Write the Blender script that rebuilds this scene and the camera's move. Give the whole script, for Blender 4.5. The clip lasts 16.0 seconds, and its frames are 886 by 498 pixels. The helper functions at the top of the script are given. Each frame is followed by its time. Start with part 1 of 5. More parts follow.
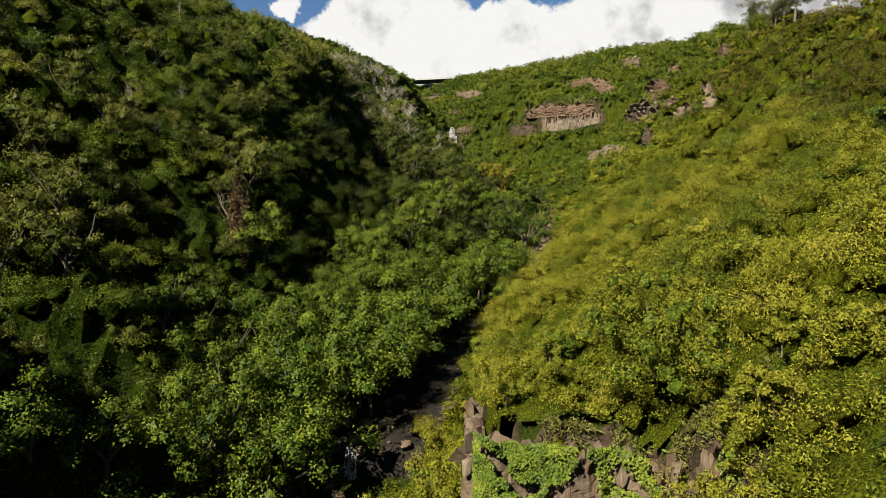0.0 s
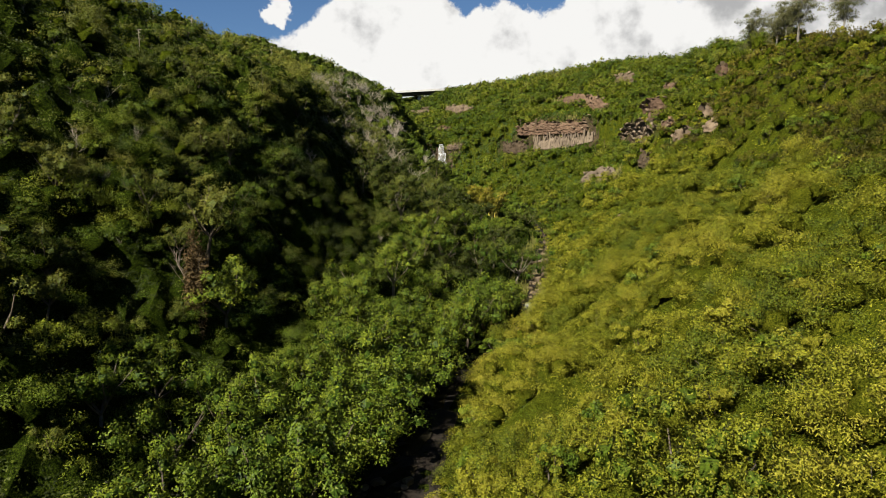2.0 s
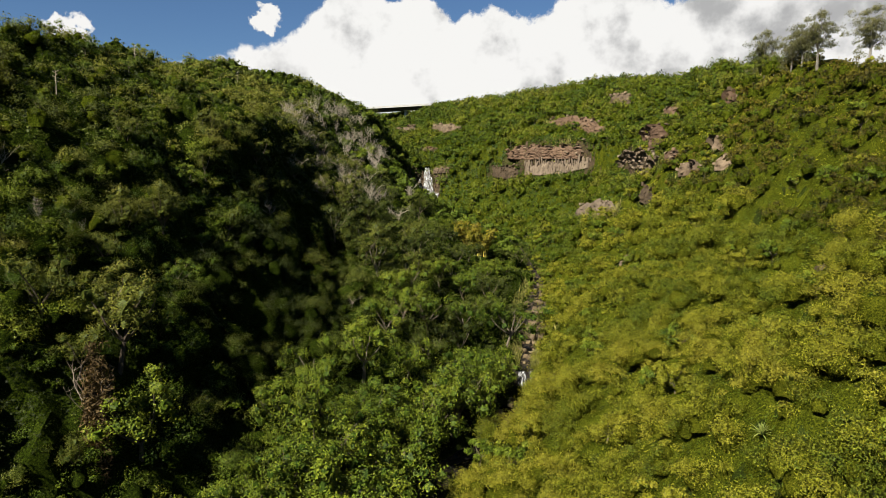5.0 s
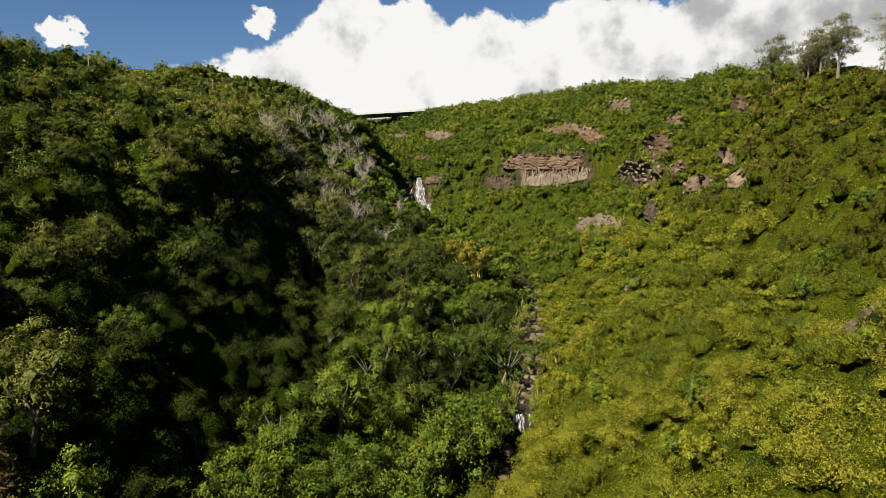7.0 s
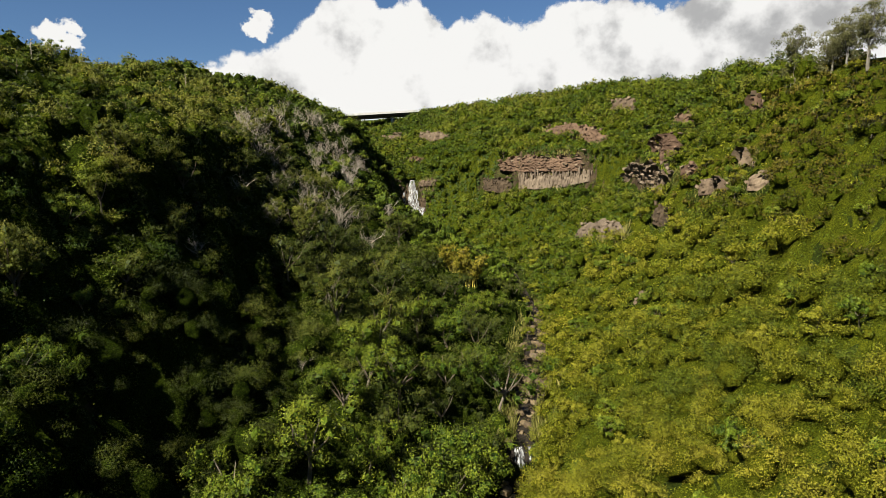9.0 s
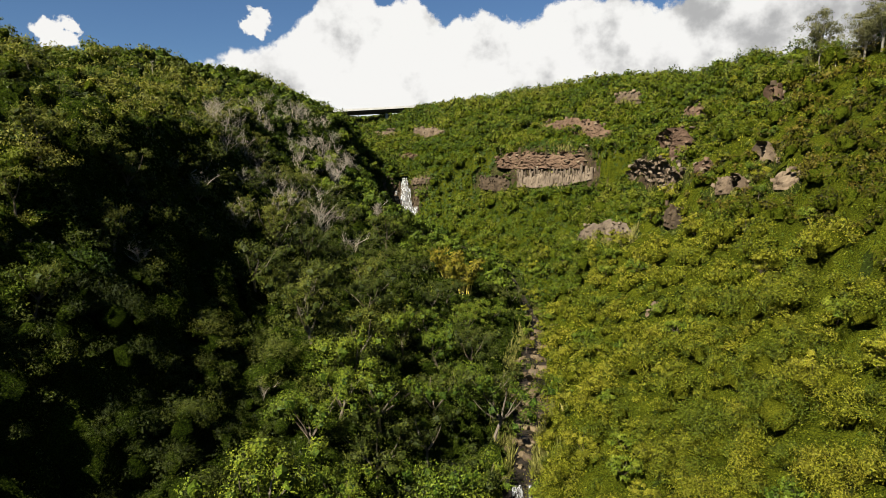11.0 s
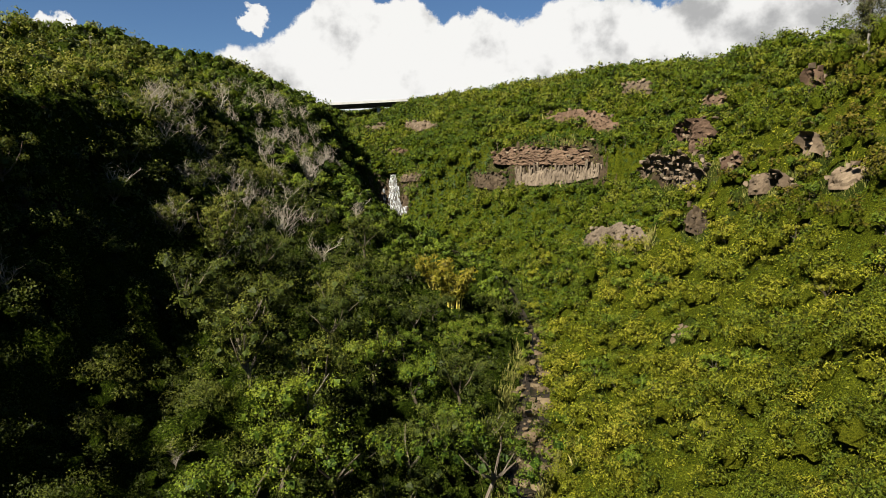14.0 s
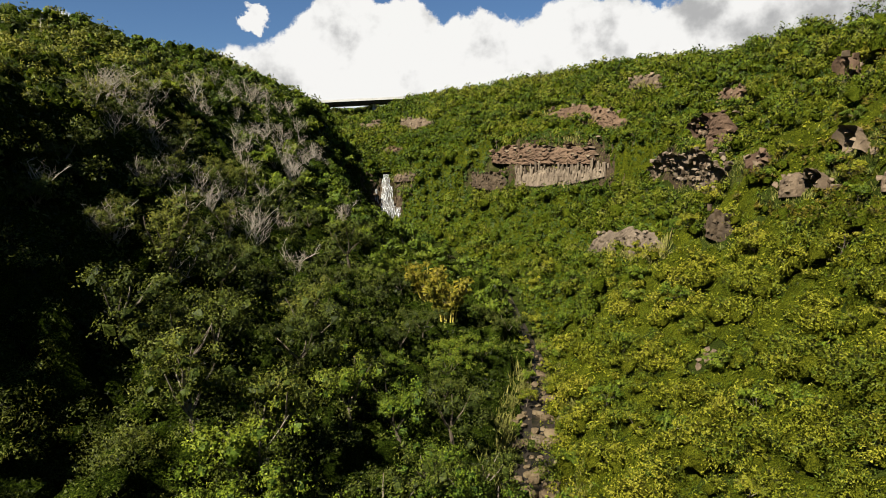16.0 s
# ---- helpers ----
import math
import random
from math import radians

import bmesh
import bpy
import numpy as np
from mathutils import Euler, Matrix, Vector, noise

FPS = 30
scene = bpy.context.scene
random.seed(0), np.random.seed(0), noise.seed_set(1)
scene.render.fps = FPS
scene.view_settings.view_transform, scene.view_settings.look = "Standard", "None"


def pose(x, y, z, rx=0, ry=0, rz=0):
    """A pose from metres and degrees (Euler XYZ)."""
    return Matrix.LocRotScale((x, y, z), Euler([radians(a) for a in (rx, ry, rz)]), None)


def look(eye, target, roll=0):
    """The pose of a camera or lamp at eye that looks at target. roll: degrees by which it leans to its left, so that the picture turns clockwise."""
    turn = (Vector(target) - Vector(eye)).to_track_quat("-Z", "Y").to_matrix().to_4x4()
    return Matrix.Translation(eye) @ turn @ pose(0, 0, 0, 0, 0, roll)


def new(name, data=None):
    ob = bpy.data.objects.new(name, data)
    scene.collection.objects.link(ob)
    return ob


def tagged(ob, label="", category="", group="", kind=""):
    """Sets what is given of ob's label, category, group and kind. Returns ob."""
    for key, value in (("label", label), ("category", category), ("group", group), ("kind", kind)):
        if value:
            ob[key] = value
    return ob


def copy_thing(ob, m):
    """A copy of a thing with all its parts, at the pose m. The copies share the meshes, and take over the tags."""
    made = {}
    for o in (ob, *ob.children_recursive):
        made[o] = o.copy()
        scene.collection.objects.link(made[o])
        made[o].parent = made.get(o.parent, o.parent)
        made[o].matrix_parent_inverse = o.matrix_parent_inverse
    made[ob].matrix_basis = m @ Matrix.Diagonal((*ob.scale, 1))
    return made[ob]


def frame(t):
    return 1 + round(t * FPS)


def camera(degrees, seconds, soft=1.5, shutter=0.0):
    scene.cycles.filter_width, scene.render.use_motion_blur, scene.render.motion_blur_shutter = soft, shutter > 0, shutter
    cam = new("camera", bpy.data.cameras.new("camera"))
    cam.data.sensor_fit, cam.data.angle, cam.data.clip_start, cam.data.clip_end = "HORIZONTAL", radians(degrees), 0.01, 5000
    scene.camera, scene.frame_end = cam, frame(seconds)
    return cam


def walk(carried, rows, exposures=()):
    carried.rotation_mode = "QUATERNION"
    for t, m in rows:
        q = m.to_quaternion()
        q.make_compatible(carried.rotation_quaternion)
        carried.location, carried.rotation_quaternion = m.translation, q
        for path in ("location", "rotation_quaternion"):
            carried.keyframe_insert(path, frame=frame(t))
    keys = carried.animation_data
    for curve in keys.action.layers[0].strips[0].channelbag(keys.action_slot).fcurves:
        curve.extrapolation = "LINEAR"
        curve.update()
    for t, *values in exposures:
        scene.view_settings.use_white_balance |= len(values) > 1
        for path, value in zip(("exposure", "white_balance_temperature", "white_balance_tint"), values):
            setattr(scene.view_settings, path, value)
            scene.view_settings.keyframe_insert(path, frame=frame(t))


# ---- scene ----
cam = camera(69.5, 16.0, soft=0.7)
METRES, EYE, TILT, LEAN, TURN = 100.0, 40.0, -7.0, 0.0, 0.0
ROWS = [
    (0.0, 0.0, 0.0, 0.0, -0.0, 0.0, -0.0),
    (0.5, 0.0025, 0.0205, 0.0167, -0.2, 0.11, 0.11),
    (1.0, 0.0052, 0.0426, 0.0336, -0.38, 0.25, 0.22),
    (1.5, 0.0083, 0.0663, 0.0507, -0.55, 0.38, 0.32),
    (2.0, 0.0116, 0.0911, 0.0681, -0.71, 0.5, 0.42),
    (2.5, 0.0152, 0.1168, 0.0855, -0.86, 0.62, 0.51),
    (3.0, 0.0186, 0.1432, 0.1031, -1.01, 0.72, 0.59),
    (3.5, 0.0222, 0.1703, 0.1208, -1.15, 0.78, 0.65),
    (4.0, 0.0259, 0.198, 0.1383, -1.27, 0.85, 0.7),
    (4.5, 0.0297, 0.2261, 0.156, -1.39, 0.93, 0.77),
    (7.0, 0.0493, 0.3688, 0.2181, -1.87, 1.25, 1.06),
    (7.5, 0.0533, 0.3985, 0.2224, -1.94, 1.33, 1.07),
    (8.0, 0.0576, 0.4285, 0.2261, -2.0, 1.41, 1.1),
    (8.5, 0.0616, 0.4586, 0.2297, -2.07, 1.46, 1.11),
    (9.0, 0.0658, 0.4895, 0.233, -2.12, 1.5, 1.1),
    (11.5, 0.0899, 0.6476, 0.2517, -2.37, 1.27, 0.97),
    (12.0, 0.0951, 0.6796, 0.2554, -2.42, 1.21, 0.94),
    (12.5, 0.1004, 0.7114, 0.2591, -2.44, 1.19, 0.91),
    (13.0, 0.105, 0.7427, 0.2629, -2.49, 1.18, 0.87),
    (13.5, 0.1095, 0.7737, 0.2665, -2.52, 1.15, 0.85),
    (14.0, 0.114, 0.8042, 0.2702, -2.54, 1.14, 0.81),
    (14.5, 0.1186, 0.8344, 0.2741, -2.58, 1.13, 0.8),
    (15.0, 0.1232, 0.8645, 0.278, -2.6, 1.11, 0.78),
    (15.5, 0.1277, 0.8948, 0.2814, -2.64, 1.14, 0.75),
    (16.0, 0.1323, 0.9247, 0.2853, -2.58, 1.15, 0.72),
]
walk(cam, [(t, pose(0, 0, EYE, TILT, LEAN, TURN) @ pose(METRES * x, METRES * y, METRES * z, 90 + pitch, roll, yaw)) for t, x, y, z, yaw, pitch, roll in ROWS])
scene.view_settings.exposure = 1.94

# ---- sun and sky ----
TO_SUN = Vector((-0.47, -0.53, 0.705)).normalized()
sun = new("sun", bpy.data.lights.new("sun", "SUN"))
sun.data.energy, sun.data.angle, sun.data.color = 5.0, radians(0.6), (1.0, 0.93, 0.80)
sun.matrix_world = look(TO_SUN * 400, (0, 0, 0))


class Nodes:
    """Short hand for building node trees."""

    def __init__(self, tree):
        self.tree = tree

    def add(self, kind, **sets):
        n = self.tree.nodes.new(kind)
        for key, value in sets.items():
            setattr(n, key, value)
        return n

    def link(self, a, b):
        self.tree.links.new(a, b)

    def put(self, socket, value):
        if isinstance(value, bpy.types.NodeSocket):
            self.link(value, socket)
        else:
            socket.default_value = value

    def math(self, op, a, b=0.0, c=0.0, clamp=False):
        n = self.add("ShaderNodeMath", operation=op, use_clamp=clamp)
        for s, v in zip(n.inputs, (a, b, c)):
            self.put(s, v)
        return n.outputs[0]

    def noise(self, vec, scale, detail=4.0, rough=0.55, dims="3D"):
        n = self.add("ShaderNodeTexNoise", noise_dimensions=dims)
        if vec is not None:
            self.link(vec, n.inputs["Vector"])
        n.inputs["Scale"].default_value, n.inputs["Detail"].default_value, n.inputs["Roughness"].default_value = scale, detail, rough
        return n.outputs["Fac"]

    def ramp(self, fac, stops):
        n = self.add("ShaderNodeValToRGB")
        e = n.color_ramp.elements
        while len(e) < len(stops):
            e.new(0.5)
        for k, (p, col) in zip(e, stops):
            k.position, k.color = p, (*col, 1)
        self.put(n.inputs[0], fac)
        return n.outputs[0]

    def mix(self, fac, a, b, how="MIX"):
        n = self.add("ShaderNodeMix", data_type="RGBA", blend_type=how)
        self.put(n.inputs[0], fac)
        self.put(n.inputs[6], a if isinstance(a, bpy.types.NodeSocket) else (*a, 1))
        self.put(n.inputs[7], b if isinstance(b, bpy.types.NodeSocket) else (*b, 1))
        return n.outputs[2]

    def smooth(self, v, lo, hi):
        n = self.add("ShaderNodeMapRange", interpolation_type="SMOOTHSTEP")
        for s, x in zip(n.inputs, (v, lo, hi, 0.0, 1.0)):
            self.put(s, x)
        return n.outputs[0]


def build_sky():
    world = bpy.data.worlds.new("sky")
    scene.world = world
    world.use_nodes = True
    world.node_tree.nodes.clear()
    k = Nodes(world.node_tree)
    sky = k.add("ShaderNodeTexSky", sky_type="NISHITA", sun_disc=False, sun_elevation=math.asin(TO_SUN.z), sun_rotation=math.atan2(TO_SUN.x, TO_SUN.y))
    sky.air_density, sky.dust_density, sky.ozone_density = 1.0, 0.2, 2.5
    way = k.add("ShaderNodeTexCoord").outputs["Generated"]
    sep = k.add("ShaderNodeSeparateXYZ")
    k.link(way, sep.inputs[0])
    x, y, z = sep.outputs
    az = k.math("MULTIPLY", k.math("ARCTAN2", x, y), 57.2958)
    el = k.math("MULTIPLY", k.math("ARCSINE", z), 57.2958)
    both = k.add("ShaderNodeCombineXYZ")
    k.link(az, both.inputs[0])
    k.link(el, both.inputs[1])
    p = both.outputs[0]
    billow = k.math("SUBTRACT", k.noise(p, 0.28, 5.0, 0.55), 0.5)
    fine = k.math("SUBTRACT", k.noise(p, 0.95, 4.0, 0.6), 0.5)
    # height of the cloud tops above the horizon, by azimuth
    tops = [(-60, 0), (-45, 0), (-31, 7.0), (-25, 8.6), (-17, 10.6), (-12, 12.0), (-8, 15.8), (-4.5, 16.8), (-2.5, 15.4), (0, 16.5), (2.5, 14.2), (6, 14.6),
            (10, 14.2), (14, 15.6), (18, 15.3), (21.5, 14.4), (24, 15.6), (29, 17.2), (35, 15.4), (42, 14), (54, 0), (60, 0)]
    curve = k.add("ShaderNodeValToRGB")
    e = curve.color_ramp.elements
    while len(e) < len(tops):
        e.new(0.5)
    for el_, (a, h) in zip(e, tops):
        el_.position, el_.color = (a + 60) / 120, (h / 20, h / 20, h / 20, 1)
    k.put(curve.inputs[0], k.math("DIVIDE", k.math("ADD", az, 60.0), 120.0, clamp=True))
    top = k.math("MULTIPLY", curve.outputs[0], 20.0)
    edge = k.math("ADD", top, k.math("ADD", k.math("MULTIPLY", billow, 3.0), k.math("MULTIPLY", fine, 1.6)))
    cover = k.smooth(k.math("SUBTRACT", edge, el), 0.0, 0.55)

    def puff(a, h, ra, rh):
        d = k.math("ADD", k.math("POWER", k.math("DIVIDE", k.math("SUBTRACT", az, a), ra), 2.0), k.math("POWER", k.math("DIVIDE", k.math("SUBTRACT", el, h), rh), 2.0))
        d = k.math("ADD", d, k.math("ADD", k.math("MULTIPLY", billow, 3.6), k.math("MULTIPLY", fine, 4.0)))
        return k.smooth(d, 1.15, 0.65)

    for q in (puff(-13.5, 13.4, 1.3, 1.2), puff(-28.0, 11.6, 1.6, 1.1)):
        cover = k.math("MAXIMUM", cover, q)
    # grey undersides and hollows, more of them to the east
    grey = k.noise(p, 0.2, 5.0, 0.55)
    east = k.smooth(az, 2.0, 26.0)
    grey = k.smooth(k.math("ADD", grey, k.math("MULTIPLY", east, 0.10)), 0.52, 0.74)
    white = k.mix(grey, (1.18, 1.17, 1.14), (0.58, 0.58, 0.58))
    shown = k.add("ShaderNodeBackground")
    k.link(k.mix(1.0, sky.outputs[0], (0.76, 0.96, 1.18), "MULTIPLY"), shown.inputs[0])
    shown.inputs[1].default_value = 0.0185
    cloud = k.add("ShaderNodeBackground")
    k.link(white, cloud.inputs[0])
    cloud.inputs[1].default_value = 0.205
    both_ = k.add("ShaderNodeMixShader")
    k.link(cover, both_.inputs[0])
    k.link(shown.outputs[0], both_.inputs[1])
    k.link(cloud.outputs[0], both_.inputs[2])
    out = k.add("ShaderNodeOutputWorld")
    k.link(both_.outputs[0], out.inputs[0])


build_sky()

# ---- materials ----
def material(name):
    m = bpy.data.materials.new(name)
    m.use_nodes = True
    m.node_tree.nodes.clear()
    k = Nodes(m.node_tree)
    k.out = k.add("ShaderNodeOutputMaterial")
    return m, k


def foliage(name, dark, mid, light, glow=0.18, rough=0.55, flutter=0.85):
    """Leaves: colour by plant and by place on it (tint attribute), by leaf (island) and by patch; some light passes
    through.
    """
    m, k = material(name)
    tint = k.add("ShaderNodeAttribute", attribute_name="tint").outputs["Fac"]
    each = k.add("ShaderNodeNewGeometry").outputs["Random Per Island"]
    tone = k.math("ADD", k.math("MULTIPLY", tint, 0.82), k.math("MULTIPLY", each, 0.18))
    tone = k.math("ADD", tone, k.math("MULTIPLY", k.math("SUBTRACT", k.add("ShaderNodeObjectInfo").outputs["Random"], 0.5), 0.3))
    # single leaflets on each spray
    leaflets = k.noise(k.add("ShaderNodeTexCoord").outputs["Object"], 7.0, 2.0, 0.7)
    leaflets = k.ramp(leaflets, [(0.36, (0.5, 0.5, 0.5)), (0.52, (1.0, 1.0, 1.0)), (0.66, (1.4, 1.4, 1.4))])
    col = k.mix(1.0, k.ramp(tone, [(0.1, dark), (0.5, mid), (0.92, light)]), leaflets, "MULTIPLY")
    p = k.add("ShaderNodeBsdfPrincipled")
    k.link(col, p.inputs["Base Color"])
    p.inputs["Roughness"].default_value = rough
    p.inputs["Specular IOR Level"].default_value = 0.08
    # leaves lie along the spray that they grow on
    turn = k.add("ShaderNodeVectorTransform", vector_type="VECTOR", convert_from="OBJECT", convert_to="WORLD")
    k.link(k.add("ShaderNodeAttribute", attribute_name="lay").outputs["Vector"], turn.inputs[0])
    own = k.add("ShaderNodeVectorMath", operation="SCALE")
    k.link(k.add("ShaderNodeNewGeometry").outputs["Normal"], own.inputs[0])
    own.inputs["Scale"].default_value = flutter
    added = k.add("ShaderNodeVectorMath", operation="ADD")
    k.link(turn.outputs[0], added.inputs[0])
    k.link(own.outputs[0], added.inputs[1])
    lay = k.add("ShaderNodeVectorMath", operation="NORMALIZE")
    k.link(added.outputs[0], lay.inputs[0])
    k.link(lay.outputs[0], p.inputs["Normal"])
    t = k.add("ShaderNodeBsdfTranslucent")
    k.link(k.mix(1.0, col, (1.2, 1.15, 0.4), "MULTIPLY"), t.inputs[0])
    mixed = k.add("ShaderNodeMixShader")
    mixed.inputs[0].default_value = glow
    k.link(p.outputs[0], mixed.inputs[1])
    k.link(t.outputs[0], mixed.inputs[2])
    k.link(mixed.outputs[0], k.out.inputs[0])
    return m


def solid(name, stops, scale, rough=0.8, bump=0.3, fine=8.0, spec=0.3, stretch=(1, 1, 1), bump_dist=0.1):
    """Stone, bark, soil: two scales of noise for colour and relief."""
    m, k = material(name)
    co = k.add("ShaderNodeTexCoord").outputs["Object"]
    mp = k.add("ShaderNodeMapping")
    mp.inputs["Scale"].default_value = stretch
    k.link(co, mp.inputs[0])
    v = mp.outputs[0]
    big = k.noise(v, scale, 5.0, 0.6)
    small = k.noise(v, scale * fine, 4.0, 0.65)
    own = k.add("ShaderNodeObjectInfo").outputs["Random"]
    tone = k.math("ADD", k.math("ADD", k.math("MULTIPLY", big, 0.6), k.math("MULTIPLY", small, 0.3)), k.math("MULTIPLY", own, 0.16))
    col = k.ramp(tone, stops)
    p = k.add("ShaderNodeBsdfPrincipled")
    k.link(col, p.inputs["Base Color"])
    p.inputs["Roughness"].default_value = rough
    p.inputs["Specular IOR Level"].default_value = spec
    b = k.add("ShaderNodeBump")
    b.inputs["Strength"].default_value, b.inputs["Distance"].default_value = bump, bump_dist
    k.link(k.math("ADD", small, big), b.inputs["Height"])
    k.link(b.outputs[0], p.inputs["Normal"])
    k.link(p.outputs[0], k.out.inputs[0])
    return m


def ground_material():
    """Leaf litter and soil, with bare basalt where the ground is steep."""
    m, k = material("soil_and_rock")
    co = k.add("ShaderNodeTexCoord").outputs["Object"]
    big, small = k.noise(co, 0.3, 5.0, 0.6), k.noise(co, 2.2, 4.0, 0.65)
    tone = k.math("ADD", k.math("MULTIPLY", big, 0.6), k.math("MULTIPLY", small, 0.4))
    leafy = k.noise(co, 5.0, 3.0, 0.7)
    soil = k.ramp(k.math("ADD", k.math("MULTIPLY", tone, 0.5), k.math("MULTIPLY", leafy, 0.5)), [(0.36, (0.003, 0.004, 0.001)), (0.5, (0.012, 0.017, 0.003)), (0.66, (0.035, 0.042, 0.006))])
    # rock darker than the stones, painting shade into the gaps between them
    rock = k.ramp(tone, [(0.3, (0.008, 0.006, 0.004)), (0.5, (0.026, 0.019, 0.012)), (0.7, (0.07, 0.052, 0.033))])
    sep = k.add("ShaderNodeSeparateXYZ")
    k.link(k.add("ShaderNodeNewGeometry").outputs["True Normal"], sep.inputs[0])
    steep = k.smooth(k.math("ADD", sep.outputs[2], k.math("MULTIPLY", k.math("SUBTRACT", small, 0.5), 0.2)), 0.46, 0.34)
    p = k.add("ShaderNodeBsdfPrincipled")
    k.link(k.mix(steep, soil, rock), p.inputs["Base Color"])
    p.inputs["Roughness"].default_value, p.inputs["Specular IOR Level"].default_value = 1.0, 0.0
    b = k.add("ShaderNodeBump")
    b.inputs["Strength"].default_value, b.inputs["Distance"].default_value = 0.8, 0.25
    k.link(k.math("ADD", tone, leafy), b.inputs["Height"])
    k.link(b.outputs[0], p.inputs["Normal"])
    k.link(p.outputs[0], k.out.inputs[0])
    return m


M_SOIL = ground_material()
M_ROCK = solid("basalt_cliff", [(0.3, (0.0200, 0.0135, 0.0085)), (0.5, (0.0620, 0.0440, 0.0270)), (0.7, (0.1300, 0.0980, 0.0640))], 0.45, 0.85, 0.8, 7.0, 0.2)
M_RED = solid("red_cliff", [(0.3, (0.0190, 0.0100, 0.0055)), (0.5, (0.0450, 0.0275, 0.0170)), (0.7, (0.0900, 0.0580, 0.0360))], 0.4, 0.9, 0.8, 7.0, 0.15)
M_COLUMN = solid("pale_column_rock", [(0.3, (0.0260, 0.0200, 0.0140)), (0.5, (0.0620, 0.0470, 0.0320)), (0.7, (0.1250, 0.0980, 0.0680))], 0.5, 0.85, 0.8, 6.0, 0.2, (1, 1, 0.25))
M_DARKROCK_SHADE = solid("wet_dark_rock", [(0.3, (0.0100, 0.0068, 0.0037)), (0.5, (0.0260, 0.0179, 0.0099)), (0.7, (0.0600, 0.0425, 0.0248))], 0.5, 0.8, 0.8, 7.0, 0.15)
M_BOULDER = solid("stream_boulder", [(0.3, (0.0211, 0.0136, 0.0063)), (0.5, (0.0567, 0.0391, 0.0191)), (0.72, (0.1009, 0.0762, 0.0393))], 0.6, 0.75, 0.5, 6.0, 0.3)
# gravel toned very dark in place of the shade over the stream
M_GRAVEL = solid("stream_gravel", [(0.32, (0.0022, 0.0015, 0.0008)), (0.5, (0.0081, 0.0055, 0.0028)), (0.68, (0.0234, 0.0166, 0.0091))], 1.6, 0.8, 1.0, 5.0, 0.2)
M_BARK = solid("bark", [(0.3, (0.0186, 0.01364, 0.0093)), (0.5, (0.0558, 0.0434, 0.031)), (0.7, (0.124, 0.1054, 0.0806))], 1.2, 0.9, 0.6, 6.0, 0.2, (1, 1, 0.3))
M_DEAD = solid("bleached_wood", [(0.3, (0.0893, 0.0725, 0.0535)), (0.5, (0.1786, 0.1507, 0.1176)), (0.7, (0.2790, 0.2511, 0.2032))], 1.5, 0.9, 0.4, 6.0, 0.2, (1, 1, 0.3))
M_PALEBARK = solid("pale_gum_bark", [(0.3, (0.0500, 0.0420, 0.0320)), (0.5, (0.1000, 0.0900, 0.0720)), (0.7, (0.1500, 0.1400, 0.1180))], 1.0, 0.8, 0.3, 6.0, 0.2, (1, 1, 0.3))
M_CONCRETE = solid("concrete", [(0.3, (0.155, 0.155, 0.1488)), (0.5, (0.2604, 0.2604, 0.248)), (0.7, (0.341, 0.341, 0.3224))], 0.3, 0.85, 0.2, 9.0, 0.3)
M_LEUC = foliage("feathery_shrub_leaf", (0.0450, 0.0680, 0.0060), (0.1420, 0.1460, 0.0110), (0.1900, 0.1760, 0.0190), 0.40, flutter=0.5)
M_GREEN = foliage("broad_leaf", (0.0170, 0.0330, 0.0030), (0.0530, 0.0780, 0.0055), (0.1150, 0.1320, 0.0110))
M_OLIVE = foliage("olive_leaf", (0.0220, 0.0320, 0.0045), (0.0600, 0.0700, 0.0085), (0.1080, 0.1080, 0.0180))
# darker copy of the leaf tones, standing in for shade on the left slope
M_SHADE_LEAF = foliage("dark_acacia_leaf", (0.0130, 0.0190, 0.0030), (0.0340, 0.0440, 0.0055), (0.0700, 0.0790, 0.0110))
M_UPLAND = foliage("upland_leaf", (0.0147, 0.0169, 0.0019), (0.0442, 0.0387, 0.0032), (0.0774, 0.0624, 0.0077), flutter=0.4)
M_FAR = foliage("hill_leaf", (0.0178, 0.0327, 0.0023), (0.0397, 0.0601, 0.0036), (0.0834, 0.0891, 0.0081), flutter=0.4)
def shade_toned_material(name, low, mid, high):
    """The inside of the scrub: a leafy body in dark tones that stand in for shade."""
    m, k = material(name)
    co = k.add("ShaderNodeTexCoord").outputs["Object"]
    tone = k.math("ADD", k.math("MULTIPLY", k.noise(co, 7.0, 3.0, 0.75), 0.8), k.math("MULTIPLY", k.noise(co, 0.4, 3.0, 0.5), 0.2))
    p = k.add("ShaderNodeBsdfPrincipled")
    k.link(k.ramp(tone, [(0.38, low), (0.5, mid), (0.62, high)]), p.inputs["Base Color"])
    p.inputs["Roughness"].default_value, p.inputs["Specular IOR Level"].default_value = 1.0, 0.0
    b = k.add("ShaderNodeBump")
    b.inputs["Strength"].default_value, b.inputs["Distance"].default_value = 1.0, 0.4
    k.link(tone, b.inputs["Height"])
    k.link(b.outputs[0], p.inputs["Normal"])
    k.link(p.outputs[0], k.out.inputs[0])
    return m


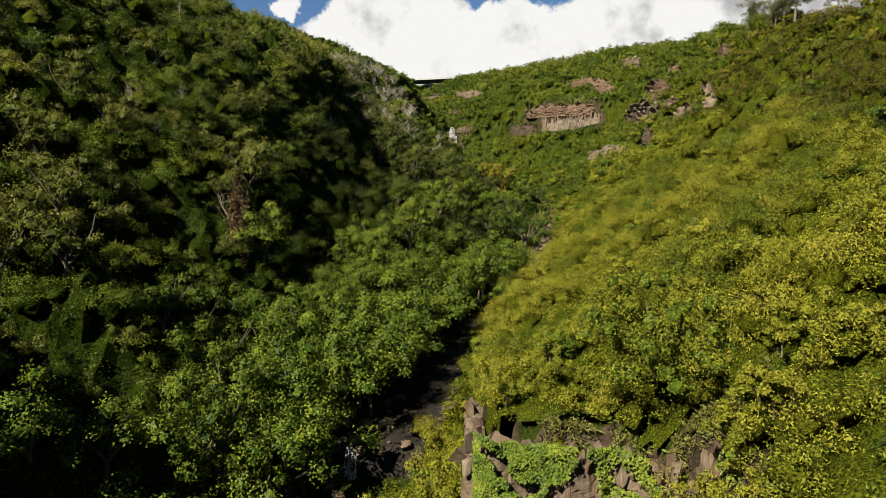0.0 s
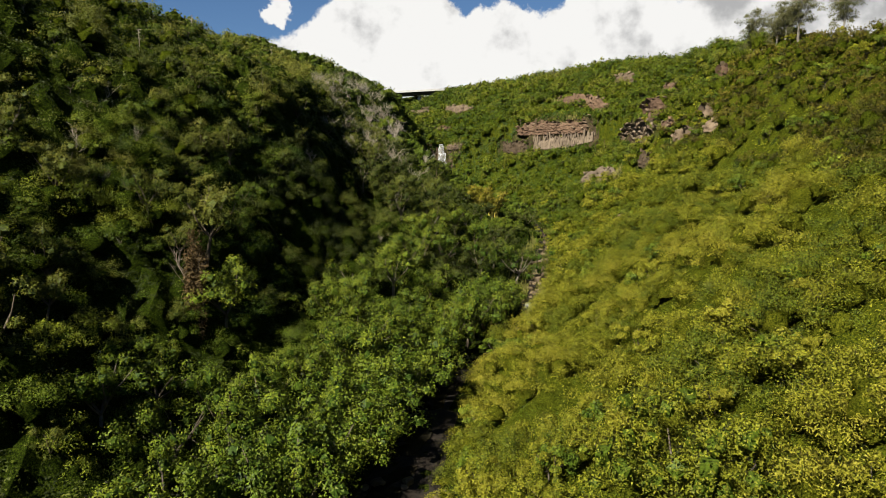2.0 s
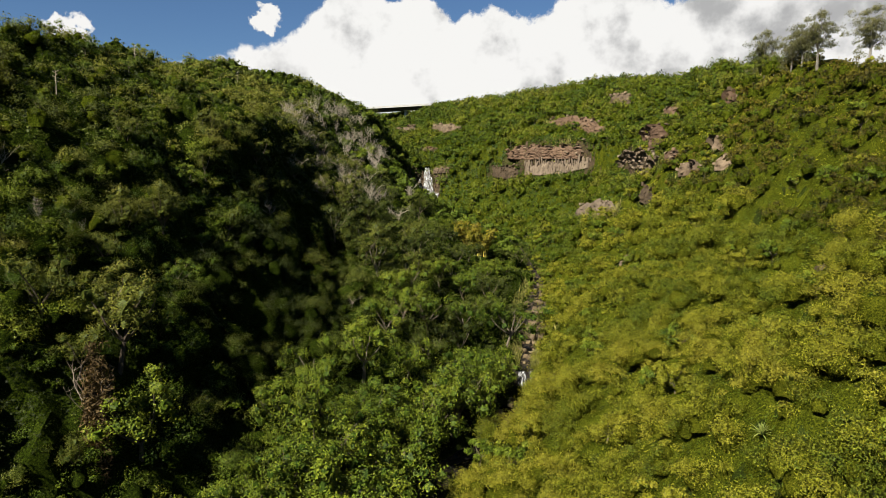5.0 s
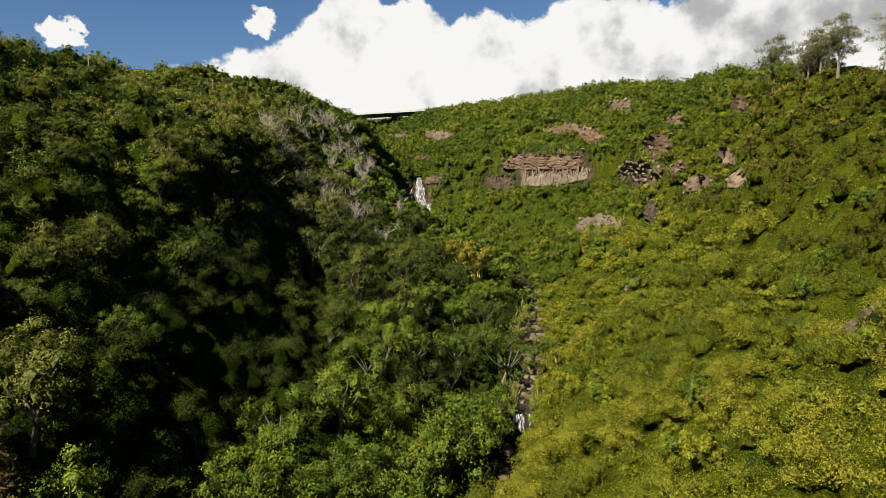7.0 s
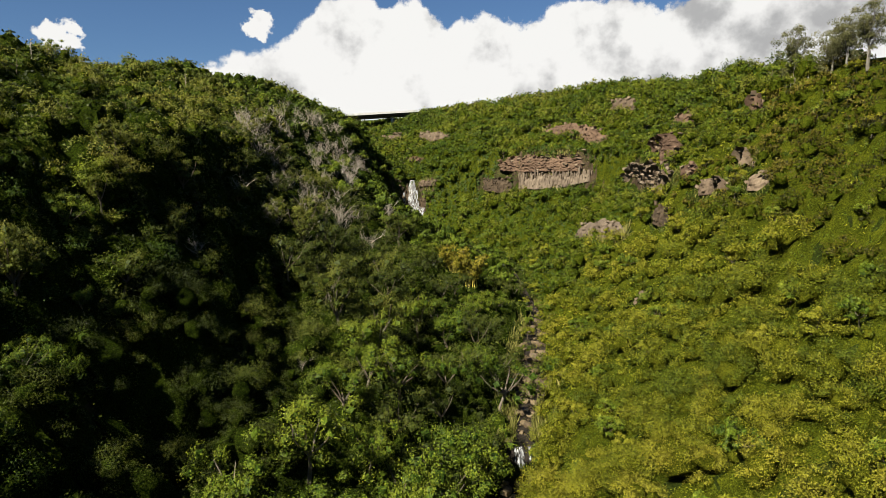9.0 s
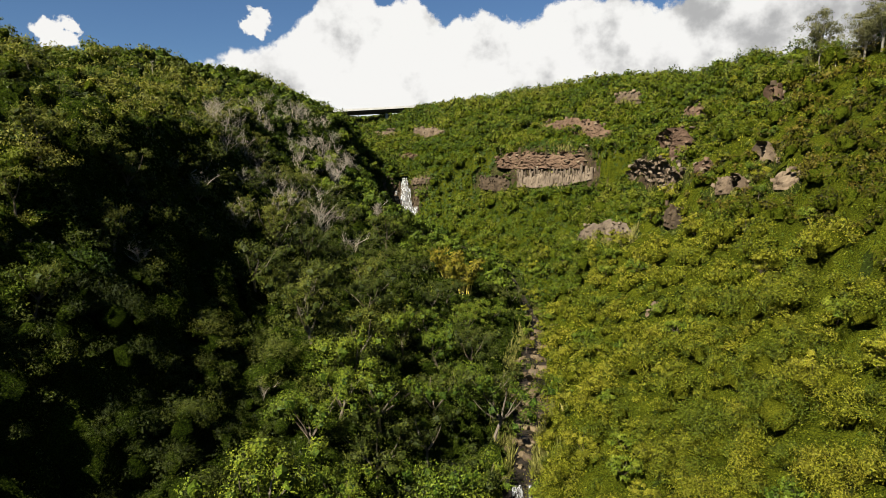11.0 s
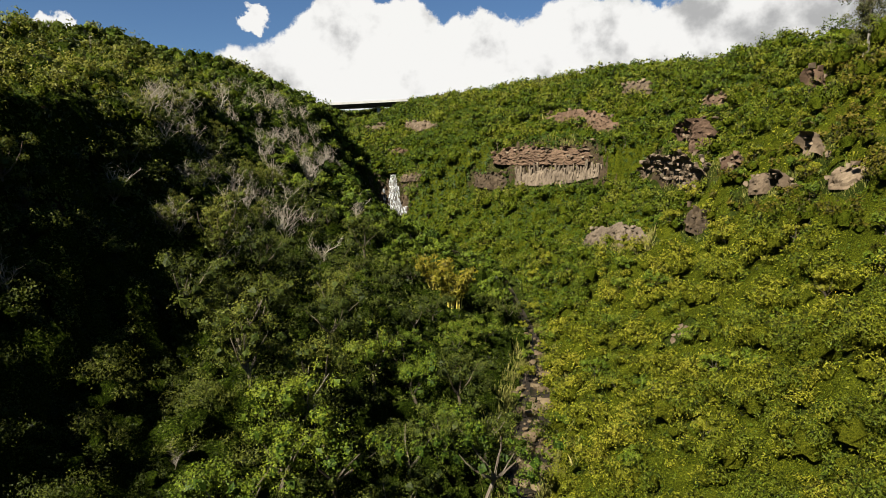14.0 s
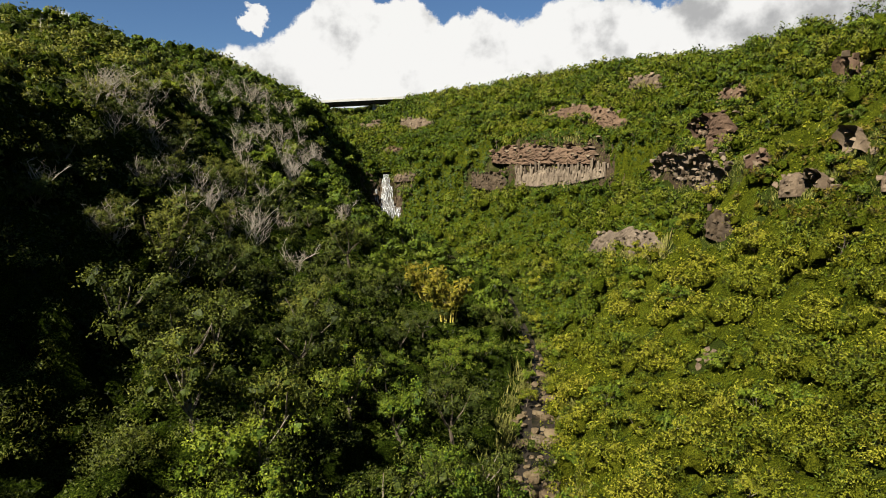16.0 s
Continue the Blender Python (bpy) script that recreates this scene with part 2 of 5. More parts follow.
# the darker the set, the deeper the shade painted between the leaves
M_INNER = shade_toned_material("scrub_inner_growth", (0.0100, 0.0140, 0.0015), (0.0380, 0.0430, 0.0035), (0.0800, 0.0830, 0.0070))
M_FARINNER = shade_toned_material("hill_inner_growth", (0.0080, 0.0130, 0.0010), (0.0280, 0.0380, 0.0030), (0.0600, 0.0680, 0.0060))
M_DEEP = shade_toned_material("deep_inner_growth", (0.006, 0.009, 0.001), (0.026, 0.032, 0.003), (0.065, 0.072, 0.005))
M_UNDER = shade_toned_material("ravine_inner_growth", (0.003, 0.005, 0.001), (0.010, 0.016, 0.002), (0.03, 0.042, 0.004))
M_GRASS = foliage("dry_grass", (0.042, 0.051, 0.009), (0.102, 0.102, 0.024), (0.192, 0.168, 0.06))
M_BAMBOO = foliage("bamboo_leaf", (0.042, 0.048, 0.0048), (0.102, 0.09, 0.0072), (0.192, 0.15, 0.018))
M_AGAVE = foliage("agave_leaf", (0.036, 0.06, 0.012), (0.102, 0.126, 0.027), (0.228, 0.24, 0.072), 0.2, 0.4)
M_GUM = foliage("gum_leaf", (0.03, 0.033, 0.012), (0.072, 0.072, 0.027), (0.12, 0.114, 0.048))
M_VINE = foliage("dry_vine", (0.0180, 0.0125, 0.0050), (0.0576, 0.0390, 0.0164), (0.1008, 0.0686, 0.0328), 0.15, 0.8)



def water_material():
    m, k = material("stream_water")
    co = k.add("ShaderNodeTexCoord").outputs["Object"]
    p = k.add("ShaderNodeBsdfPrincipled")
    k.link(k.ramp(k.noise(co, 0.8), [(0.4, (0.006, 0.006, 0.004)), (0.7, (0.022, 0.017, 0.010))]), p.inputs["Base Color"])
    p.inputs["Roughness"].default_value, p.inputs["Specular IOR Level"].default_value = 0.2, 0.12
    b = k.add("ShaderNodeBump")
    b.inputs["Strength"].default_value, b.inputs["Distance"].default_value = 0.35, 0.05
    k.link(k.noise(co, 3.0), b.inputs["Height"])
    k.link(b.outputs[0], p.inputs["Normal"])
    k.link(p.outputs[0], k.out.inputs[0])
    return m


def falling_material():
    """White falling water, torn into threads that let the rock show through."""
    m, k = material("falling_water")
    co = k.add("ShaderNodeTexCoord").outputs["Object"]
    mp = k.add("ShaderNodeMapping")
    mp.inputs["Scale"].default_value = (4.6, 4.6, 0.10)
    k.link(co, mp.inputs[0])
    threads = k.noise(mp.outputs[0], 1.0, 5.0, 0.6)
    p = k.add("ShaderNodeBsdfPrincipled")
    p.inputs["Base Color"].default_value, p.inputs["Roughness"].default_value = (0.30, 0.31, 0.31, 1), 0.6
    t = k.add("ShaderNodeBsdfTransparent")
    mixed = k.add("ShaderNodeMixShader")
    k.link(k.smooth(threads, 0.36, 0.74), mixed.inputs[0])
    k.link(t.outputs[0], mixed.inputs[1])
    k.link(p.outputs[0], mixed.inputs[2])
    k.link(mixed.outputs[0], k.out.inputs[0])
    return m


M_WATER, M_FALL = water_material(), falling_material()

# ---- the lie of the land ----
rng = np.random.default_rng(7)


def lattice(ix, iy, seed):
    h = (ix.astype(np.int64) * 374761393 + iy.astype(np.int64) * 668265263 + seed * 974634777) & 0x7FFFFFFF
    h = ((h ^ (h >> 13)) * 1274126177) & 0x7FFFFFFF
    return ((h ^ (h >> 16)) & 0xFFFF) / 65535.0


def vnoise(x, y, seed=0):
    ix, iy = np.floor(x), np.floor(y)
    fx, fy = x - ix, y - iy
    fx, fy = fx * fx * (3 - 2 * fx), fy * fy * (3 - 2 * fy)
    a, b, c, d = lattice(ix, iy, seed), lattice(ix + 1, iy, seed), lattice(ix, iy + 1, seed), lattice(ix + 1, iy + 1, seed)
    return (a * (1 - fx) + b * fx) * (1 - fy) + (c * (1 - fx) + d * fx) * fy


def fbm(x, y, seed=0, octaves=4):
    total, amp, norm = 0.0, 1.0, 0.0
    for o in range(octaves):
        total = total + amp * (vnoise(x * 2 ** o, y * 2 ** o, seed + o) - 0.5)
        norm += amp
        amp *= 0.5
    return total / norm


# Lines that run along the ravine: (y, x, z) of each, from the mouth to the upper valley.
STREAM = [(-300, -60, -14), (0, -26, 0), (60, -13, 4), (66, -10.5, 4.6), (68, -9.5, 9.4), (76, -5, 10.4), (102, 0, 11.6), (112, 3, 12), (126, 14, 13.5), (139.5, 20, 14.5), (141.5, 21, 19),
          (170, 28, 21.5), (200, 34, 27), (240, 33, 34), (280, 16, 40), (303, 5, 44), (308, 4.5, 58), (360, -5, 72), (480, -24, 93), (508, -26, 103.5), (900, -60, 104)]
LEFT_BANK = [(-300, -80, 5), (0, -40, 12), (75, -17, 16), (95, -9, 19), (112, -7, 22), (128, -1, 26), (160, 12, 29), (200, 14, 34), (256, 10, 42), (290, -4, 49), (302, -3, 53), (309, -1, 63), (360, -14, 76), (480, -36, 97), (508, -36, 104), (900, -80, 104)]
LEFT_MID = [(-300, -100, 25), (0, -32, 22), (75, -29, 25), (95, -22, 32), (112, -21, 37), (128, -18, 39), (145, -13, 40), (157, -14, 45), (200, -9, 48), (256, -14, 60), (290, -8, 60), (302, -6, 60),
            (312, -7, 66), (360, -30, 82), (480, -45, 98), (900, -90, 101)]
LEFT_UP = [(-300, -110, 35), (0, -44, 34), (75, -43, 37), (88, -42.5, 44), (100, -38.5, 48), (115, -34.5, 52), (126, -31.5, 55), (150, -24.5, 57.5), (178, -24, 60), (200, -25, 62), (256, -25, 71), (285, -15, 71), (300, -11, 67), (312, -11, 69),
           (360, -36, 84), (480, -52, 100), (900, -100, 101)]
# LEFT_TOP and LEFT_RIM stand higher before y 40, unseen, to shade the near slope
LEFT_TOP = [(-300, -118, 60), (0, -50, 54), (26, -50, 51), (40, -51, 43), (75, -50, 46), (88, -48, 51), (100, -42, 53), (115, -38, 58.5), (126, -35, 60), (150, -27, 66.5), (178, -28, 68), (200, -31, 70), (236, -32, 75), (256, -30, 78.5), (270, -31, 81.5), (285, -22, 80.5), (300, -15, 79.5),
            (312, -16, 79.5), (340, -38, 88), (480, -55, 101), (900, -105, 101)]
LEFT_RIM = [(-300, -130, 75), (0, -72, 72), (25, -72, 66), (42, -76, 60), (88, -70, 71), (112, -62, 75), (150, -54, 79.5), (200, -56, 83.5), (245, -61, 91.5), (285, -62, 97.5), (300, -55, 97.5), (325, -45, 96), (345, -44, 92), (480, -60, 103), (900, -120, 102)]
RIGHT_BANK = [(-300, -20, 3), (0, 2, 14), (47, 4, 13), (58, 2.5, 12), (66, 4, 14), (72, 4.5, 14.5), (85, 6, 15), (98, 9, 16.5), (112, 10, 16.5), (126, 20.5, 16), (145, 27, 23), (170, 35, 26), (200, 40, 31), (240, 46, 38), (280, 30, 48), (300, 12, 49), (309, 10, 61),
              (360, 4, 75), (480, -15, 95), (508, -15, 105), (900, -40, 105)]
RIGHT_MID = [(-300, 40, 30), (0, 20, 33), (53, 22, 32), (62, 26, 34), (95, 36, 35), (112, 38, 36), (135, 46, 39), (165, 51, 39), (183, 60, 50), (195, 64, 54), (205, 66, 56), (242, 70, 56), (255, 60, 57), (280, 41, 57), (290, 34, 54), (302, 15, 55), (309, 13, 62),
             (345, 20, 80), (425, 5, 88), (480, -8, 97), (508, -8, 105), (900, -20, 105)]
RIGHT_HIGH = [(-300, 60, 40), (0, 36, 44), (53, 41, 48), (95, 55, 49), (118, 60, 50), (140, 63, 55), (165, 66, 57), (195, 68, 60.5), (205, 69, 63), (242, 72.5, 65.5), (255, 63, 68), (280, 45, 69), (290, 44, 68), (302, 28, 68), (309, 24, 69),
              (345, 45, 90), (425, 25, 97), (480, 0, 101), (900, 0, 105)]
RIGHT_RIM = [(-300, 110, 55), (0, 54, 58), (53, 60, 61), (90, 70, 66), (130, 80, 71), (171, 90, 78), (205, 98, 83), (265, 101, 91), (345, 90, 100), (425, 48, 103.5), (480, 10, 104.5), (900, 20, 105)]
FINE_Y = np.linspace(-320, 920, 2481)


def fair(line, k):
    a = np.array(line, float)
    w = np.hanning(k + 2)[1:-1]
    w /= w.sum()
    out = []
    for c in (1, 2):
        v = np.interp(FINE_Y, a[:, 0], a[:, c])
        v = np.convolve(np.pad(v, k // 2, mode="edge"), w, mode="valid")
        out.append(v)
    return out


LINES = [fair(q, n) for q, n in ((LEFT_RIM, 25), (LEFT_TOP, 25), (LEFT_UP, 25), (LEFT_MID, 25), (LEFT_BANK, 17), (STREAM, 5), (RIGHT_BANK, 17), (RIGHT_MID, 9), (RIGHT_HIGH, 9), (RIGHT_RIM, 25))]


# hollows in the left-hand slope: x, y, radius, depth
HOLLOWS = ((-37, 80, 4.0, 5), (-20, 97, 4.0, 3), (-21, 115, 5.5, 6), (-19.5, 147, 6.0, 6))
# plan of the crag above the mouth of the ravine: its brow, and the foot in front of it
BROW_X, BROW_Y = [2.4, 3.0, 5.0, 7.4, 9.9, 11.6, 14.5, 17.4, 19.7, 23.0, 27.0], [47.0, 46.0, 45.2, 44.5, 42.3, 42.8, 39.6, 37.1, 35.1, 32.5, 30.0]


def true_height(x, y):
    """Ground height at x, y (arrays of one shape), worked out in full."""
    x, y = np.asarray(x, float), np.asarray(y, float)
    wx = x + 5.0 * fbm(x / 23.0, y / 23.0, 40) * np.clip((np.abs(x - 10) - 12) / 20, 0, 1)
    yy = np.clip(y, -320, 920)
    get = [[np.interp(yy, FINE_Y, v) for v in pair] for pair in LINES]
    (sx, sz) = get[5]
    left = np.interp(yy, [60, 72, 110, 126, 150, 160, 185, 200], [3.2, 5.0, 5.0, 3.0, 2.6, 3.8, 3.8, 2.4])
    right = np.where((yy > 62) & (yy < 132), np.maximum(get[6][0] - sx - 1.6, 2.6), left)
    cliff = np.interp(yy, [80, 120, 150, 240, 330], [2.5, 1.5, 2.0, 2.0, 2.0])
    xs = [get[0][0] - 400, get[0][0], get[0][0] + 2.5, get[1][0], get[2][0], get[3][0], get[4][0], sx - left, sx + right, get[6][0], get[7][0], get[8][0], get[9][0], get[9][0] + 400]
    zs = [get[0][1] + 14, get[0][1], get[0][1] - cliff, get[1][1], get[2][1], get[3][1], get[4][1], sz, sz, get[6][1], get[7][1], get[8][1], get[9][1], get[9][1] + 10]
    for i in range(1, len(xs)):
        xs[i] = np.maximum(xs[i], xs[i - 1] + 0.6)
    z = np.where(wx <= xs[0], zs[0], zs[-1])
    for i in range(len(xs) - 1):
        f = np.clip((wx - xs[i]) / (xs[i + 1] - xs[i]), 0, 1)
        inside = (wx > xs[i]) & (wx <= xs[i + 1])
        z = np.where(inside, zs[i] * (1 - f) + zs[i + 1] * f, z)
    away = np.clip((np.abs(wx - sx) - 4) / 12, 0, 1)
    z = z + away * (5.0 * fbm(x / 26.0, y / 26.0, 3) + np.where((wx > sx) & (y < 260), 3.2, 1.6) * fbm(x / 7.0, y / 7.0, 9)) + (1 - away) * 0.5 * fbm(x / 2.5, y / 2.5, 5)
    for hx, hy, hr, hd in HOLLOWS:
        z = z - hd * np.exp(-((x - hx) ** 2 + (y - hy) ** 2) / hr ** 2)
    # a deeper floor under the woods of the shaded side
    z = z - 4.0 * np.clip((wx - get[3][0] + 5) / 5, 0, 1) * np.clip((sx - left - 1 - wx) / 6, 0, 1) * np.clip((y - 30) / 15, 0, 1) * np.clip((178 - y) / 15, 0, 1)
    # the crag above the mouth of the ravine, with a shelf behind its brow
    back = y - np.interp(x, BROW_X, BROW_Y) - np.interp(x, [15, 19], [2.2, 0.4])
    side = x - (4.2 + 0.5 * fbm(x / 3, y / 3, 71, 2))
    shelf = 21.6 + 0.18 * (x - 3) + 0.45 * np.minimum(np.maximum(back, 0), np.maximum(side, 0) * 1.2) + 0.8 * fbm(x / 5, y / 5, 72, 2)
    near = np.clip((66 - y) / 9, 0, 1) * np.clip((30 - x) / 6, 0, 1)
    low = z - near * np.clip((z - 15) / 8, 0, 1) * np.maximum(z - 15, 0) * np.clip(1 + back / 12, 0, 1) * np.clip((18 - x) / 3, 0, 1)
    low = np.maximum(low, np.where(side > 0, shelf + np.minimum(back, 0) * np.interp(x, [14, 16.5, 19], [30, 1.6, 0.8]) - 40 * (1 - near), low))
    z = np.where((back > 0) & (side > 0), z + near * np.maximum(shelf - z, 0), low)
    gully = np.abs(fbm(x / 70.0 + 0.25 * y / 70.0, y / 13.0, 60, 3)) * 2
    z = z - 5.0 * (1 - gully) ** 2 * np.clip((wx - sx - 14) / 14, 0, 1) * np.clip((xs[12] - wx) / 12, 0, 1) * np.clip((230 - y) / 20, 0, 1)
    return z


GRID_X, GRID_Y, GRID = -130.0, -10.0, 0.5
GX, GY = np.meshgrid(np.arange(GRID_X, 150, GRID), np.arange(GRID_Y, 560, GRID))
HEIGHTS = true_height(GX, GY)


def sample(field, x, y):
    """A field on the half-metre grid, read between its points."""
    u = np.clip((np.asarray(x, float) - GRID_X) / GRID, 0, field.shape[1] - 1.001)
    v = np.clip((np.asarray(y, float) - GRID_Y) / GRID, 0, field.shape[0] - 1.001)
    i, j = u.astype(int), v.astype(int)
    a, b = u - i, v - j
    return (field[j, i] * (1 - a) + field[j, i + 1] * a) * (1 - b) + (field[j + 1, i] * (1 - a) + field[j + 1, i + 1] * a) * b


def height(x, y):
    return sample(HEIGHTS, x, y)


def slope(x, y, e=1.0):
    dx = (height(x + e, y) - height(x - e, y)) / (2 * e)
    dy = (height(x, y + e) - height(x, y - e)) / (2 * e)
    n = np.stack([-dx, -dy, np.ones_like(dx)], -1)
    return n / np.linalg.norm(n, axis=-1, keepdims=True)


def raw_mesh(name, verts, faces, mats, tint=None, smooth=False):
    """A mesh from arrays: verts (n, 3), faces (m, 3 or 4)."""
    me = bpy.data.meshes.new(name)
    n, (m, c) = len(verts), faces.shape
    me.vertices.add(n)
    me.vertices.foreach_set("co", np.ascontiguousarray(verts, np.float32).ravel())
    me.loops.add(m * c)
    me.loops.foreach_set("vertex_index", np.ascontiguousarray(faces, np.int32).ravel())
    me.polygons.add(m)
    me.polygons.foreach_set("loop_start", np.arange(0, m * c, c, dtype=np.int32))
    me.polygons.foreach_set("use_smooth", np.full(m, smooth, bool))
    me.update(calc_edges=True)
    for mat in mats:
        me.materials.append(mat)
    if tint is not None and tint.ndim == 2:
        me.attributes.new("lay", "FLOAT_VECTOR", "FACE").data.foreach_set("vector", np.ascontiguousarray(tint[:, 1:], np.float32).ravel())
        tint = tint[:, 0]
    if tint is not None:
        me.attributes.new("tint", "FLOAT", "FACE").data.foreach_set("value", np.ascontiguousarray(tint, np.float32))
    return me


def spread(lo, hi, step, far, grow=1.16):
    mid = list(np.arange(lo, hi, step))
    d, a, b = step, [], []
    x = lo
    while x > -far:
        d *= grow
        x -= d
        a.append(x)
    x, d = mid[-1], step
    while x < far:
        d *= grow
        x += d
        b.append(x)
    return np.array(a[::-1] + mid + b)


def build_ground():
    gx, gy = spread(-75, 110, 1.8, 3500), spread(20, 335, 1.8, 4000)
    X, Y = np.meshgrid(gx, gy)
    Z = true_height(X, Y)
    v = np.stack([X, Y, Z], -1).reshape(-1, 3)
    ny, nx = X.shape
    i = (np.arange(ny - 1)[:, None] * nx + np.arange(nx - 1)).ravel()
    f = np.stack([i, i + 1, i + nx + 1, i + nx], -1)
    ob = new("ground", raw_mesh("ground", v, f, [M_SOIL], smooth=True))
    tagged(ob, "steep ravine ground of brown soil and leaf litter", "ground", kind="structure")


build_ground()


# ---- plants ----
def unit(v):
    return v / np.maximum(np.linalg.norm(v, axis=-1, keepdims=True), 1e-9)


def sprigs(c, n, size, aspect=0.6, droop=0.2):
    """Small pointed leaf sprays at c, lying square to n. Gives verts and faces, one to a spray."""
    m = len(c)
    t = unit(np.cross(n, unit(rng.normal(size=(m, 3)))))
    b = np.cross(n, t)
    s = size[:, None]
    v = np.empty((m, 3, 3))
    v[:, 0] = c - t * s * 0.42 + b * s * 0.5 * aspect
    v[:, 1] = c - t * s * 0.42 - b * s * 0.5 * aspect
    v[:, 2] = c + t * s * 0.58 - n * s * droop * rng.uniform(-0.5, 1.8, m)[:, None]
    return v.reshape(-1, 3), np.arange(3 * m).reshape(-1, 3)


def bush_leaves(cx, cy, cz, r, h, tint, count, size, aspect=0.5, lean=None, spike=0.22, low=-0.3):
    """Leaf tufts on many uneven, lumpy crowns at once; all arguments are arrays over the crowns."""
    k = np.repeat(np.arange(len(cx)), count)
    d = rng.normal(size=(len(k), 3))
    d[:, 2] = np.abs(d[:, 2]) + low
    d = unit(d)
    ph = rng.uniform(0, 6.28, (len(cx), 4))[k]
    lump = 0.78 + 0.2 * np.sin(3.1 * d[:, 0] + ph[:, 0]) * np.sin(3.3 * d[:, 1] + ph[:, 1]) + 0.2 * np.sin(6.3 * d[:, 0] + 4.0 * d[:, 2] + ph[:, 2]) * np.sin(6.7 * d[:, 1] + ph[:, 3])
    lump = lump + spike * (rng.random(len(k)) ** 2 - 0.4)
    c = np.stack([cx[k], cy[k], cz[k]], -1) + d * lump[:, None] * np.stack([r[k], r[k], h[k]], -1)
    if lean is not None:
        c += lean[k] * (d[:, 2:] * r[k][:, None] * 0.35)
    off = rng.normal(size=d.shape)
    n = unit(d + 0.85 * off + np.array([0, 0, 0.12]))
    lay = unit(d + 0.22 * off + np.array([0, 0, 0.1]))
    s = size[k] * rng.uniform(0.7, 1.3, len(k))
    v, f = sprigs(c, n, s, aspect)
    # outer lumps take a slightly paler tone
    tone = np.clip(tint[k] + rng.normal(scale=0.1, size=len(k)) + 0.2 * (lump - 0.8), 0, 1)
    return v, f, np.concatenate([tone[:, None], lay], 1)


def reach(x, y, z):
    """Rough distance from which a spot on the slopes is looked at."""
    d = np.sqrt((x - 7) ** 2 + (z - 50) ** 2 + np.maximum(0, y - 75) ** 2)
    return np.maximum(d, 50)


def line_x(i, y):
    return np.interp(y, FINE_Y, LINES[i][0])


def share(x, y, i=7):
    """How far x lies from line i (0) to the line after it (1)."""
    a, b = line_x(i, y), line_x(i + 1, y)
    return (x - a) / np.maximum(b - a, 0.5)


# Rock faces on the right-hand slope: kind, label, and x, y, foot and brow heights along each
FACES = [("strata", "reddish-brown layered rock face in the scrub", [(37.7, 293, 64, 68.8), (45, 274.5, 63, 68.2), (52.7, 265, 62.8, 67.1), (60, 257.5, 62.6, 68.2)]),
         ("columns", "pale brown columnar basalt face below a ledge", [(42, 276.6, 57.3, 60.4), (47.2, 268.6, 56.9, 60.6), (53.5, 261.3, 57.2, 60.7), (62.1, 254.1, 59.4, 61.5)]),
         ("dark", "dark rock face under the cliff", [(31.6, 293.3, 56.9, 59.9), (38.9, 278.3, 55.2, 60.2)]),
         ("broken", "broken brown basalt cliff with dark cracks", [(69, 240.7, 57.3, 63.3), (67.2, 222.6, 55.8, 62.5), (66.8, 211.3, 54.1, 62.8), (66.6, 201.8, 57.9, 61.6)]),
         ("red", "rusty red rock band high on the slope", [(55.1, 295.9, 77.1, 79.8), (59.5, 280.4, 75.1, 79.2), (64, 266.5, 72.1, 76.7), (68, 260.3, 71.5, 75.4)]),
         ("brown", "small brown rock knob near the rim", [(80.6, 295.3, 85.7, 89.5), (82.4, 273.6, 83.2, 86.7)]),
         ("red", "crumbling reddish rock scar above the cliff", [(71.8, 227.1, 66.4, 70.4), (71, 218.3, 63.8, 69.9), (73.2, 214.7, 64.5, 70.1)]),
         ("red", "narrow reddish rock scar below the rim", [(82, 238.6, 74.3, 77.6), (82.4, 227.6, 73.6, 77.2)]),
         ("brown", "brown rock face with dry tufts on the slope", [(67.4, 188.7, 55.3, 58.4), (68.7, 183.9, 55.7, 58.3), (68.3, 177.1, 55.7, 58.2)]),
         ("red", "strip of reddish scree beside the cliff", [(67.4, 199.5, 59, 62.4), (69.8, 195.6, 59, 61.6)]),
         ("brown", "brown rock scar with dry tufts below the rim", [(73.9, 183.5, 61.2, 64.7), (73.3, 177.3, 60.5, 64.1)]),
         ("red", "small reddish rock scar under the rim", [(87.4, 204.4, 73.8, 78.2), (86.8, 198.5, 73.5, 77.3)]),
         ("brown", "brown rock face half hidden in bushes", [(67.2, 167.3, 56.6, 59.1), (67.9, 162.4, 56.6, 59.1)]),
         ("dark", "dark grey basalt outcrop sticking out of the scrub", [(61.4, 197.9, 49.3, 52.8), (61.7, 191, 48.4, 51.6)]),
         ("dry", "pale dry bluff with withered grass", [(51.6, 232.1, 42, 46.1), (54.2, 215.6, 44.4, 48.2), (55.8, 200.4, 45.4, 47.4)]),
         ("red", "small red-brown rock scar above the waterfall", [(2.0, 343.0, 68.9, 71.3), (5.3, 336.9, 68.4, 71.1), (8.7, 333.2, 69.0, 70.9)]),
         ("brown", "brown rock band in the scrub below the bridge", [(-13.6, 426.3, 84.3, 86.9), (-7.7, 414.5, 83.6, 87.2), (-2.3, 397.1, 82.2, 86.0)]),
         ("broken", "pale broken rock band high above the waterfall", [(8.4, 382.5, 83.1, 86.1), (14.3, 355.0, 79.5, 82.6), (18.0, 346.2, 79.6, 82.2), (21.2, 343.8, 80.4, 82.8)]),
         ("brown", "low wet rock ledge beside the waterfall's brow", [(6.4, 308.5, 58.4, 60.6), (9.6, 307.5, 58.6, 60.2), (14.3, 304.7, 58.8, 59.9)])]
